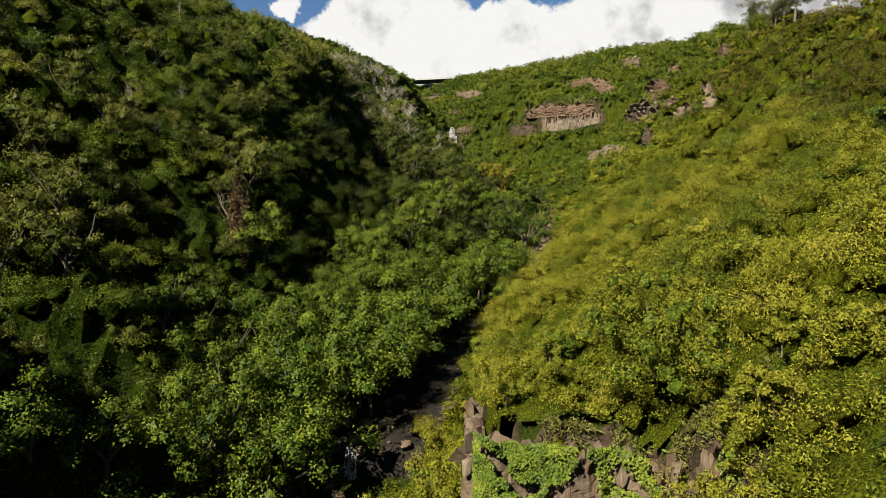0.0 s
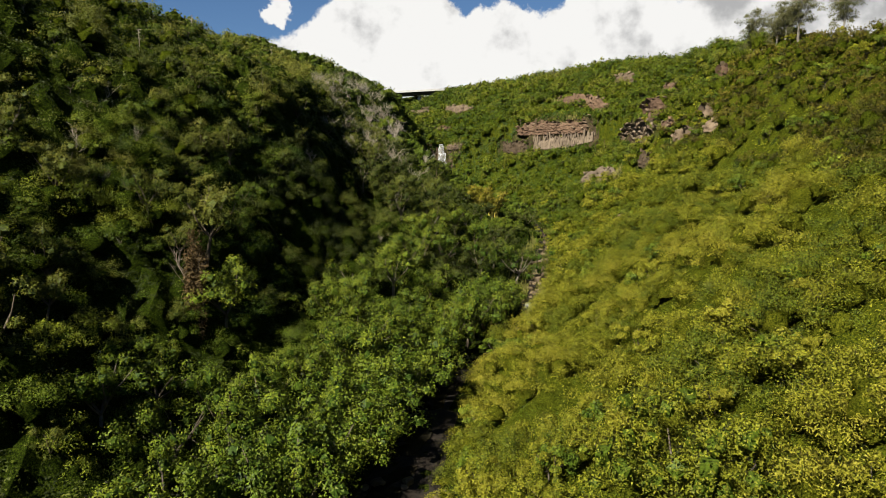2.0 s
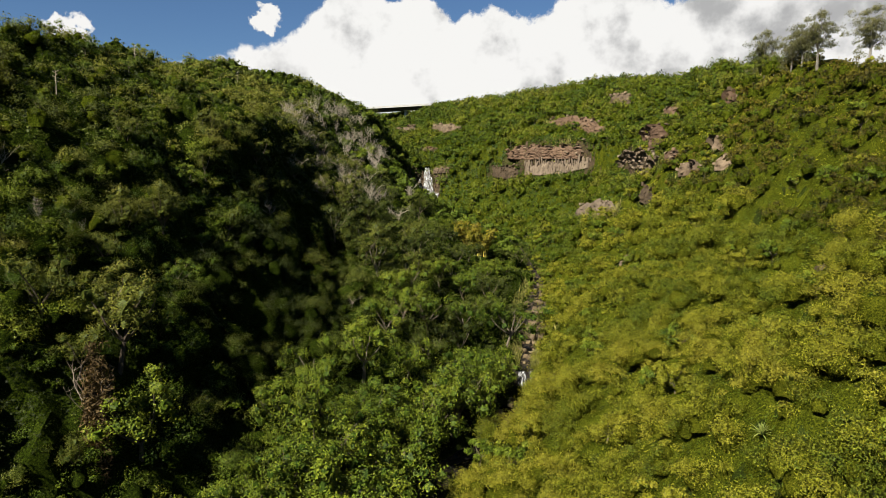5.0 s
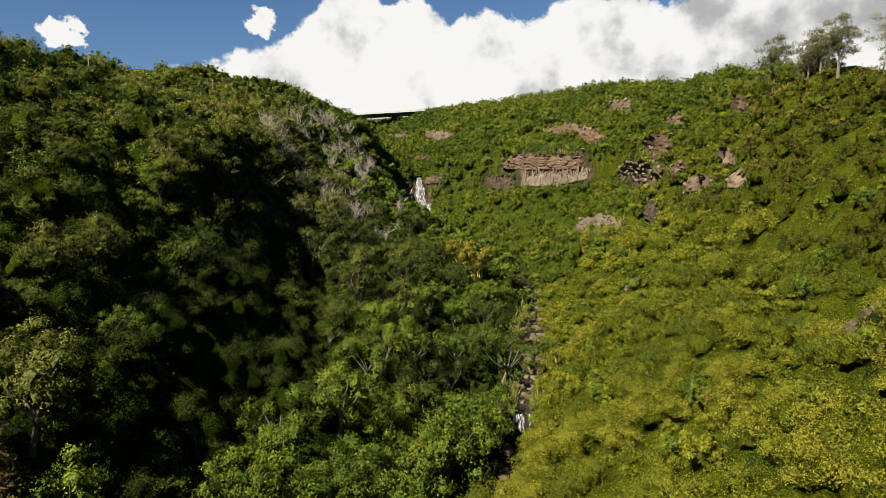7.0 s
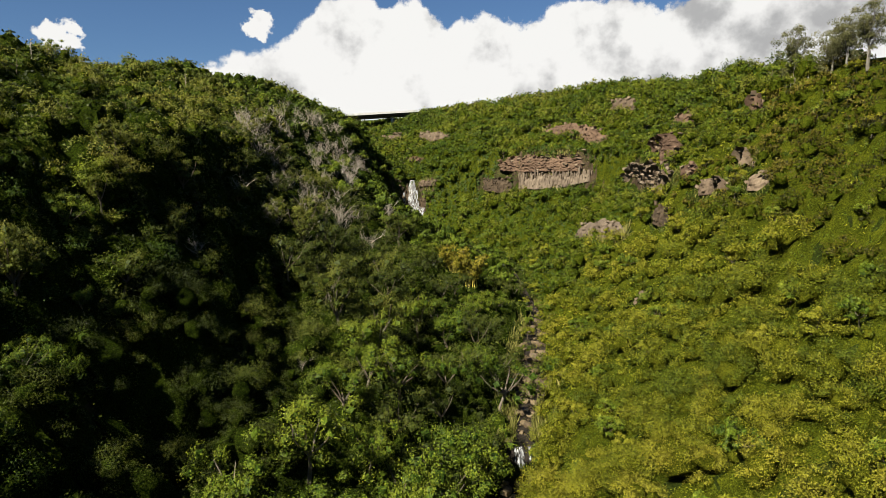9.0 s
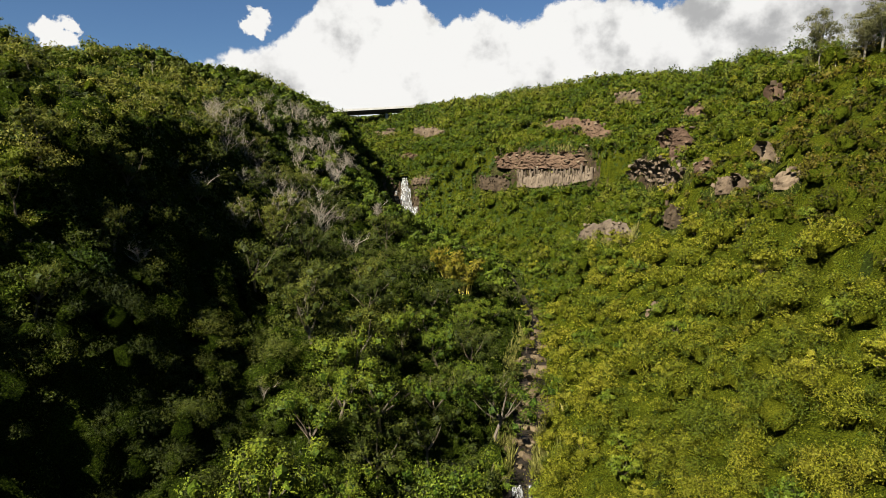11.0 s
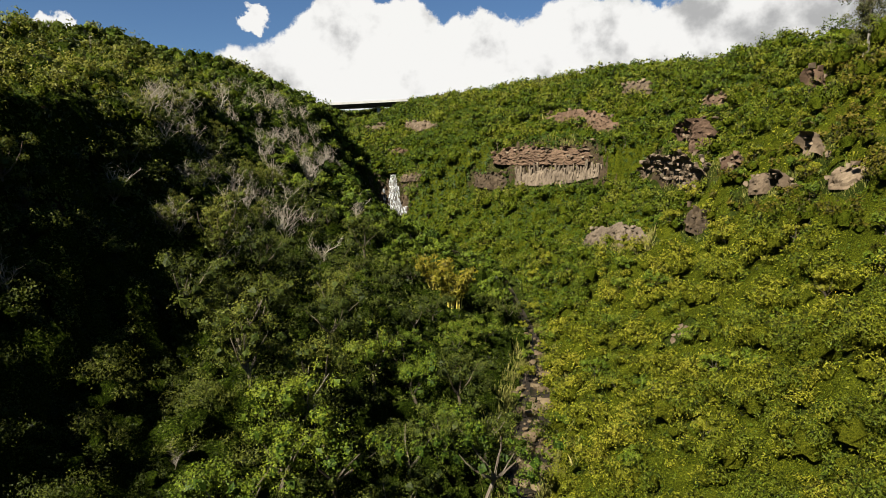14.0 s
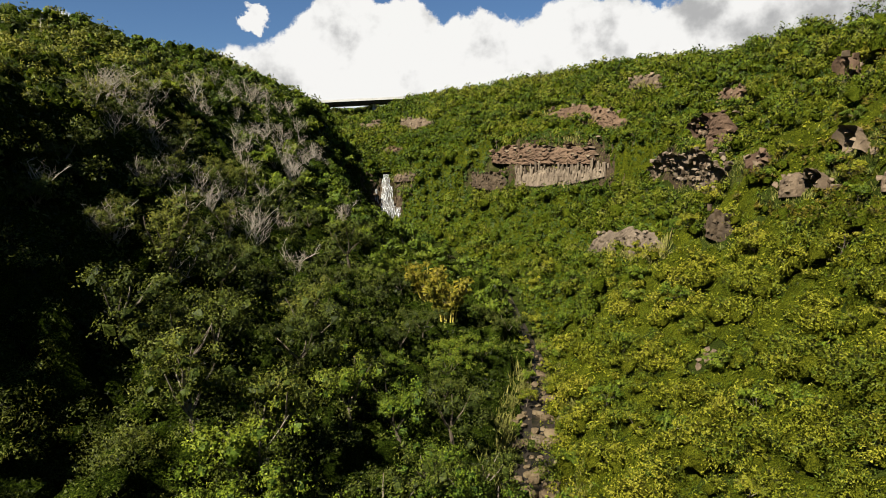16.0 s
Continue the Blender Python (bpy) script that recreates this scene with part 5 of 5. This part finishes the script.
def face(name, label, pts, w, h, mats, proud=0.25, gaps=0.1, tip=6, step=0.3, lean=0.2):
    """A rock face along a line of plan points with foot and brow heights: a ragged wall with courses of stone standing out of it."""
    root = new(name)
    a = np.array(pts, float)
    run = np.concatenate([[0], np.cumsum(np.hypot(np.diff(a[:, 0]), np.diff(a[:, 1])))])

    def at(g):
        g = np.clip(g, 0, run[-1])
        q, r = (np.stack([np.interp(np.clip(g + e, 0, run[-1]), run, a[:, c]) for c in (0, 1)], -1) for e in (-0.6, 0.6))
        along = unit(r - q)
        out = np.stack([along[..., 1], -along[..., 0]], -1)
        out = np.where(out[..., 1:] < 0, out, -out)
        return [np.interp(g, run, a[:, c]) for c in range(4)], along, out

    def ragged(g):
        return fbm(g / 3.0, g * 0 + a[0, 2], 33, 3) * 2.4

    # the wall: stepped in blocks, leaning back to the hill at its top and ends
    g = np.arange(0, run[-1] + step, step)
    u = np.linspace(0, 1, max(6, int((a[:, 3] - a[:, 2]).max() / step)))
    G, U = np.meshgrid(g, u)
    (X, Y, lo, hi), _, out = at(G)
    ends = np.clip(1 - np.minimum(G, run[-1] - G) / (0.22 * run[-1]), 0, 1)
    lo, hi = lo - 0.8, hi + ragged(G) - 0.6 * (hi - lo) * ends ** 1.5
    Z = lo + (hi - lo) * U
    block = lattice(np.floor(G / w + 0.5 * np.floor(Z / h)), np.floor(Z / h), 5)
    small = lattice(np.floor(2.3 * G / w + 0.5 * np.floor(2 * Z / h)), np.floor(2 * Z / h), 6)
    D = 0.7 + 0.6 * block + 0.35 * small + 0.6 * fbm(G / 2.5, Z / 2.5, 34, 3) - lean * (Z - lo) - 1.4 * U ** 6 - 1.5 * np.clip(1 - np.minimum(G, run[-1] - G) / 1.5, 0, 1)
    v = np.stack([X + out[..., 0] * D, Y + out[..., 1] * D, Z], -1).reshape(-1, 3)
    n = len(g)
    i = (np.arange(len(u) - 1)[:, None] * n + np.arange(n - 1)).ravel()
    part("rock_wall", raw_mesh("rock_wall", v, np.stack([i, i + 1, i + n + 1, i + n], -1), [mats[0]]), None, root)
    t = 0.0
    while t < run[-1]:
        (_, _, lo, hi), along, out = at(np.array(t))
        z, top = float(lo), float(hi + ragged(np.array([t]))[0])
        while z < top:
            ww, hh = w * random.uniform(0.6, 1.6), h * random.uniform(0.6, 1.4)
            if random.random() > gaps:
                (px, py, zl, _), _, _ = at(np.array(t + random.uniform(-0.3, 0.3) * w))
                d = 0.4 + proud * random.uniform(-0.6, 1.4) - lean * (z - zl + 0.8)
                stone_on(root, random.choice(mats), px + out[0] * d, py + out[1] * d, z + hh * 0.4, ww * 1.15, ww * random.uniform(0.9, 1.5), hh * 1.2, math.degrees(math.atan2(along[1], along[0])), tip)
            z += hh * 0.8
        t += w * 0.72
    tagged(root, label, "rock face", "rock faces")
    return root


def crag(label, x, y, r, n, mat, w, h):
    root = new("rock_outcrop")
    for j in range(n):
        a, q = random.uniform(0, 6.283), r * math.sqrt(random.random())
        px, py = x + math.cos(a) * q, y + math.sin(a) * q
        stone_on(root, mat, px, py, ground_at(px, py), w * random.uniform(0.6, 1.4), w * random.uniform(0.6, 1.4), h * random.uniform(0.6, 1.4), random.uniform(0, 90), 14)
    tagged(root, label, "rock outcrop", "rock outcrops")


def build_rocks():
    kinds = {"strata": (1.5, 0.55, [M_RED, M_RED, M_ROCK]), "columns": (0.55, 2.3, [M_COLUMN]), "dark": (0.9, 1.1, [M_DARKROCK_SHADE]), "broken": (1.0, 0.85, [M_ROCK, M_COLUMN]), "red": (0.9, 0.8, [M_RED, M_RED, M_ROCK]), "brown": (0.95, 0.85, [M_ROCK]),
             "dry": (0.8, 0.6, [M_COLUMN])}
    for kind, label, pts in FACES:
        w, h, mats = kinds[kind]
        face("cliff", label, pts, w, h, mats, 0.4, {"columns": 0.35, "dry": 0.96, "dark": 0.5}.get(kind, 0.82), 5)
    # dark stones painted in for the shade under the cliff's overhang
    crag("brow stones coloured dark for the shade of an overhang", 67.0, 212, 1.8, 10, M_DARKROCK_SHADE, 1.5, 0.8)
    crag("small brown rock scar in the upper scrub", 13.8, 381, 3.0, 10, M_ROCK, 1.0, 0.9)
    crag("bare brown rock patch in the scrub", 47.8, 168, 1.3, 8, M_ROCK, 1.0, 1.0)
    brow = [(x, y - 0.2, 11.5 + 0.35 * x, ground_at(max(x, 6.0), y + 3.6) - 0.7) for x, y in zip(BROW_X[:8], BROW_Y)]
    brow[-1] = (18.2, 37.2, 19, 23.5)
    face("rock_scarp", "broken reddish-brown crag above the stream, hung with ivy", [(2.4, 54, 12, 20.5), *brow], 0.6, 1.5, [M_ROCK, M_RED, M_ROCK], 0.5, 0.3, 7, 0.25, 0.05)
    crag("smooth dark rock slab below the agaves", 24.2, 35.2, 1.3, 30, M_DARKROCK_SHADE, 0.6, 0.5)
    crag("dark brown rock outcrop on the slope", 52.6, 105, 2.6, 16, M_ROCK, 1.3, 1.2)
    # dark wall behind the high fall
    root = new("waterfall_wall")
    for j in range(70):
        x, f = random.uniform(-6, 13), random.random()
        y = 302.2 + 6.5 * f
        stone_on(root, M_DARKROCK_SHADE, x, y, ground_at(x, y), random.uniform(0.9, 2.0), random.uniform(1.0, 2.0), random.uniform(1.0, 2.6), 0)
    tagged(root, "wet black basalt wall behind the waterfall", "rock face", "rock faces")
    # boulders in the stream bed
    n = 0
    while n < 298:
        y = random.choice((random.uniform(156, 184), random.uniform(156, 184), random.uniform(143, 206), random.uniform(143, 206), random.uniform(62, 80), random.uniform(124, 140)))
        x = float(line_x(5, y)) + (random.uniform(-3.6, 3.6) if 155 < y < 185 else random.uniform(-4, 9) if y < 86 else random.gauss(0, 1.6))
        w = 0.4 + (2.2 if 156 < y < 178 else 1.4) * random.random() ** 2.0
        ob = new("boulder", random.choice(BOULDERS))
        ob.matrix_basis = pose(x, y, ground_at(x, y) + w * 0.22, random.uniform(-20, 20), random.uniform(-20, 20), random.uniform(0, 360)) @ Matrix.Diagonal((w * random.uniform(0.9, 1.4), w, w * random.uniform(0.6, 0.9), 1))
        tagged(ob, "pale brown water-worn boulder in the stream bed", "boulder", "stream boulders")
        n += 1


def strand(root, x, y, z0, z1, w0, w1, out, seed, name="strand"):
    """A rippled sheet of falling water from z0 down to z1 that bulges outward."""
    rnd = random.Random(seed)
    bm = bmesh.new()
    cols, rows = 9, 12
    grid = []
    for r in range(rows + 1):
        t = r / rows
        w = w0 + (w1 - w0) * t
        z = z0 + (z1 - z0) * t
        line = []
        for c in range(cols + 1):
            u = c / cols - 0.5
            line.append(bm.verts.new((x + u * w + 0.08 * math.sin(5 * t + seed), y - out * t ** 0.6 - 0.25 * math.cos(u * 3.1) + rnd.uniform(-0.08, 0.08), z + rnd.uniform(-0.06, 0.06))))
        grid.append(line)
    for a, b in zip(grid, grid[1:]):
        for c in range(cols):
            bm.faces.new((a[c], b[c], b[c + 1], a[c + 1]))
    ob = part(name, bm, M_FALL, root)
    ob.data.shade_smooth()
    return ob


def build_water():
    # the stream, a sheet of water a little above its bed
    for k, (a, b) in enumerate(((30, 65), (69, 138), (143, 303))):
        yy = np.arange(a, b, 1.0)
        x, z = line_x(5, yy), np.interp(yy, FINE_Y, LINES[5][1]) + 0.12
        w = 0.5 + 0.35 * np.sin(yy * 0.7) + (yy < 138) * 1.6
        v = np.concatenate([np.stack([x - w, yy, z], -1), np.stack([x + w, yy, z], -1)])
        n = len(yy)
        i = np.arange(n - 1)
        ob = new("water", raw_mesh("water", v, np.stack([i, i + n, i + n + 1, i + 1], -1), [M_WATER], smooth=True))
        tagged(ob, "shallow dark stream between boulders", "stream", kind="structure")
    yy, u = np.arange(58, 302, 0.7), np.linspace(-1, 1, 13)
    half = np.interp(yy, [58, 66, 84, 110, 130, 150, 158, 184, 200, 302], [3, 6, 4, 3, 2.2, 1.9, 3.4, 2.8, 1.0, 0.9])
    X, Y = line_x(5, yy)[:, None] + u * half[:, None] + np.where(yy < 100, 1.5, 0)[:, None], yy[:, None] + 0 * u
    v = np.stack([X, Y, height(X, Y) + 0.07 + 0.12 * fbm(X / 0.8, Y / 0.8, 19, 2)], -1).reshape(-1, 3)
    i = (np.arange(len(yy) - 1)[:, None] * 13 + np.arange(12)).ravel()
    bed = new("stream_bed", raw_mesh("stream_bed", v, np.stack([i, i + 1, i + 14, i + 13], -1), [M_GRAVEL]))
    tagged(bed, "brown gravel stream bed strewn with stones", "stream bed", kind="structure")
    f = new("waterfall")
    strand(f, 4.3, 306.6, 60.2, 56.0, 1.7, 3.2, 0.9, 1)
    strand(f, 4.7, 305.4, 56.2, 49.6, 3.2, 4.4, 1.3, 2)
    strand(f, 5.0, 304.0, 49.8, 43.4, 4.6, 5.4, 1.0, 3)
    strand(f, 1.2, 305.5, 55.5, 48.6, 0.7, 1.3, 0.8, 4)
    strand(f, 8.4, 303.6, 49.4, 44.0, 1.6, 3.6, 1.2, 5)
    tagged(f, "tall white waterfall dropping in tiers over dark rock", "waterfall")
    g = new("waterfall")
    strand(g, 20.6, 141.2, 19.3, 14.4, 1.3, 1.7, 1.0, 6)
    strand(g, 22.3, 141.5, 19.2, 14.4, 0.5, 0.9, 0.8, 7)
    tagged(g, "short white fall in the stream between rocks", "waterfall")
    h = new("waterfall")
    strand(h, -10.2, 67.4, 9.7, 4.8, 1.2, 1.8, 0.9, 8)
    tagged(h, "small shaded fall at the ravine mouth", "waterfall")
    k = new("waterfall")
    strand(k, 18.4, 127.5, 14.8, 12.8, 1.0, 1.6, 1.2, 9)
    tagged(k, "low white cascade below the pool", "waterfall")


def build_grass():
    """Tall dry grass along the stream and on the dry patch."""
    n = 20000
    y = rng.uniform(143, 212, n)
    side = np.where(rng.random(n) < 0.6, 1, -1)
    x = line_x(5, y) + side * (np.interp(y, [143, 154, 158, 184, 190], [1.4, 1.6, 3.4, 3.4, 1.2]) + np.abs(rng.normal(0, 1.3, n)))
    m = 2200
    x, y = np.concatenate([x, 54 + rng.normal(0, 1.1, m)]), np.concatenate([y, rng.uniform(199, 226, m)])
    # tufts about the rock faces
    for kind, _, pts in FACES:
        a = np.array(pts)
        k = 420 * (len(a) - 1)
        f = rng.uniform(0, len(a) - 1, k)
        x = np.concatenate([x, np.interp(f, np.arange(len(a)), a[:, 0]) + rng.normal(0.6, 1.6, k)])
        y = np.concatenate([y, np.interp(f, np.arange(len(a)), a[:, 1]) + rng.normal(0.4, 1.6, k)])
    z = height(x, y)
    ok = fbm(x / 4, y / 4, 55) > -0.12
    ok |= x > 47
    x, y, z = x[ok], y[ok], z[ok]
    n = len(x)
    small = (x > 30) & (np.abs(x - 54) > 3)
    h = rng.uniform(0.6, 1.5, n) * np.where(small, 0.55, 1.0)
    a = rng.uniform(0, 6.28, n)
    side, tip = np.stack([np.cos(a), np.sin(a), 0 * a], -1), rng.normal(scale=0.35, size=(n, 3)) + np.array([0, 0, 1])
    base = np.stack([x, y, z - 0.1], -1)
    w = ((0.07 + 0.05 * rng.random(n)) * np.where(small, 0.6, 1.0))[:, None]
    v = np.stack([base - side * w, base + side * w, base + tip * h[:, None] * 0.55 + side * w, base + tip * h[:, None] + rng.normal(scale=0.12, size=(n, 3))], 1).reshape(-1, 3)
    dry = np.where(x > 47, np.where(small, 0.35, 0.65), 0.4)
    ob = new("grass", raw_mesh("grass", v, np.arange(4 * n).reshape(-1, 4), [M_GRASS], np.clip(dry + rng.normal(scale=0.15, size=n), 0, 1)))
    tagged(ob, "tall yellowing grass along the stream and on a dry patch", "grass", kind="stuff")


def build_ivy():
    """Ivy over the crag's face, and dry grass hanging from its brow."""
    n = 24000
    x = np.concatenate([rng.uniform(2.5, 8.2, int(n * 0.62)), rng.uniform(8.2, 17.5, n - int(n * 0.62))])
    y = np.interp(x, BROW_X, BROW_Y)
    top = height(np.maximum(x, 6.0), y + 3.6) + 0.2 + 0.9 * fbm(x / 1.5, x * 0, 56, 2)
    z = top - (top - 11.5) * rng.random(n)
    ok = (fbm(x / 2.2, z / 2.2, 57, 3) > -0.14) & ((x < 7.5) | (fbm(x / 1.6, z / 3.5, 58, 2) > 0.08))
    x, y, z, top = x[ok], y[ok], z[ok], top[ok]
    n = len(x)
    bulge = 0.3 + 1.1 * np.clip(fbm(x / 1.3, z / 1.3, 59, 2) + 0.35, 0, 1)
    c = np.stack([x - 0.25, y - 0.9 - bulge - 0.5 * rng.random(n), z], -1)
    nrm = unit(np.array([-0.2, -0.75, 0.6]) + rng.normal(scale=0.5, size=(n, 3)))
    v, f = sprigs(c, nrm, rng.uniform(0.16, 0.34, n), 0.8)
    lay = unit(np.array([-0.2, -0.75, 0.6]) + rng.normal(scale=0.3, size=(n, 3)))
    tint = np.clip(0.62 + fbm(x, z, 61, 2) * 0.8 + rng.normal(scale=0.12, size=n), 0, 1)
    ob = new("ivy", raw_mesh("ivy", v, f, [M_GREEN], np.concatenate([tint[:, None], lay], 1)))
    tagged(ob, "green ivy hanging over the crag", "ivy", kind="stuff")
    n = 14000
    x = rng.uniform(7.5, 23, n)
    y = np.interp(x, BROW_X, BROW_Y) + rng.normal(1.6, 1.2, n)
    z = height(x, y)
    ok = (fbm(x / 1.7, y / 1.7, 62, 2) > -0.05) & (z > 18)
    x, y, z = x[ok], y[ok], z[ok]
    n = len(x)
    h, a = rng.uniform(0.3, 0.9, n)[:, None], rng.uniform(0, 6.28, n)
    side, tip = np.stack([np.cos(a), np.sin(a), 0 * a], -1), unit(rng.normal(scale=0.4, size=(n, 3)) + np.array([0, -0.5, 0.7]))
    base = np.stack([x, y, z - 0.1], -1)
    v = np.stack([base - side * 0.02, base + side * 0.02, base + tip * h * 0.6 + side * 0.015, base + tip * h - np.array([0, 0, 0.35]) * h], 1).reshape(-1, 3)
    ob = new("brow_grass", raw_mesh("brow_grass", v, np.arange(4 * n).reshape(-1, 4), [M_GRASS], np.clip(rng.normal(0.4, 0.2, n), 0, 1)))
    tagged(ob, "dry yellow grass along the brow of the crag", "grass", kind="stuff")


def build_fence():
    for i in range(7):
        x, y = 91.5 + 0.25 * i, 196 - 6 * i
        bm = bmesh.new()
        tube(bm, [Vector((0, 0, -0.4)), Vector((0.03, 0, 1.2)), Vector((0.02, 0.02, 2.2))], [0.09, 0.085, 0.08], 8)
        me = bpy.data.meshes.new("fence_post")
        bm.to_mesh(me)
        bm.free()
        me.materials.append(M_DEAD)
        ob = new("fence_post", me)
        ob.matrix_basis = pose(x, y, ground_at(x, y) + 0.3, 0, 2, 0)
        tagged(ob, "weathered wooden fence post on the rim", "fence post", "fence posts")


def build_bridge():
    b = new("bridge")
    z0, z1, x0, x1, y0 = 105.2, 107.2, -75.0, 22.0, 482.0

    def along(x):
        return z0 + (z1 - z0) * (x + 40) / 42.0

    def bar(name, ya, yb, za, zb, mat, label=""):
        bm = bmesh.new()
        ring = []
        for x in (x0, x1):
            ring.append([bm.verts.new((x, y0 + yy, along(x) + zz)) for yy, zz in ((ya, za), (yb, za), (yb, zb), (ya, zb))])
        for j in range(4):
            bm.faces.new((ring[0][j], ring[0][(j + 1) % 4], ring[1][(j + 1) % 4], ring[1][j]))
        bm.faces.new(ring[0][::-1])
        bm.faces.new(ring[1])
        part(name, bm, mat, b, label)

    # girder takes the dark rock colour in place of shade under the deck
    bar("girder", 1.5, 9.5, -1.9, -0.1, M_DARKROCK_SHADE, "concrete box girder coloured dark in place of shade")
    bar("deck", 0, 11, -0.1, 0.35, M_CONCRETE)
    bar("parapet", 0, 0.35, 0.35, 1.2, M_CONCRETE)
    bar("parapet", 10.65, 11, 0.35, 1.2, M_CONCRETE)
    for x in (-40.0, -9.5):
        bm = bmesh.new()
        tube(bm, [Vector((x, y0 + 5.5, 84)), Vector((x, y0 + 5.5, along(x) - 3.0)), Vector((x, y0 + 5.5, along(x) - 1.9))], [1.3, 1.3, 1.9], 12)
        part("pier", bm, M_CONCRETE, b)
    tagged(b, "long concrete road bridge over the upper valley", "bridge")


build_scrub()
build_trees()
build_bridge()
build_dead_wood()
build_bamboo()
build_vine_tree()
build_agaves()
build_cacti()
build_water()
build_grass()
build_ivy()
build_fence()
build_rocks()
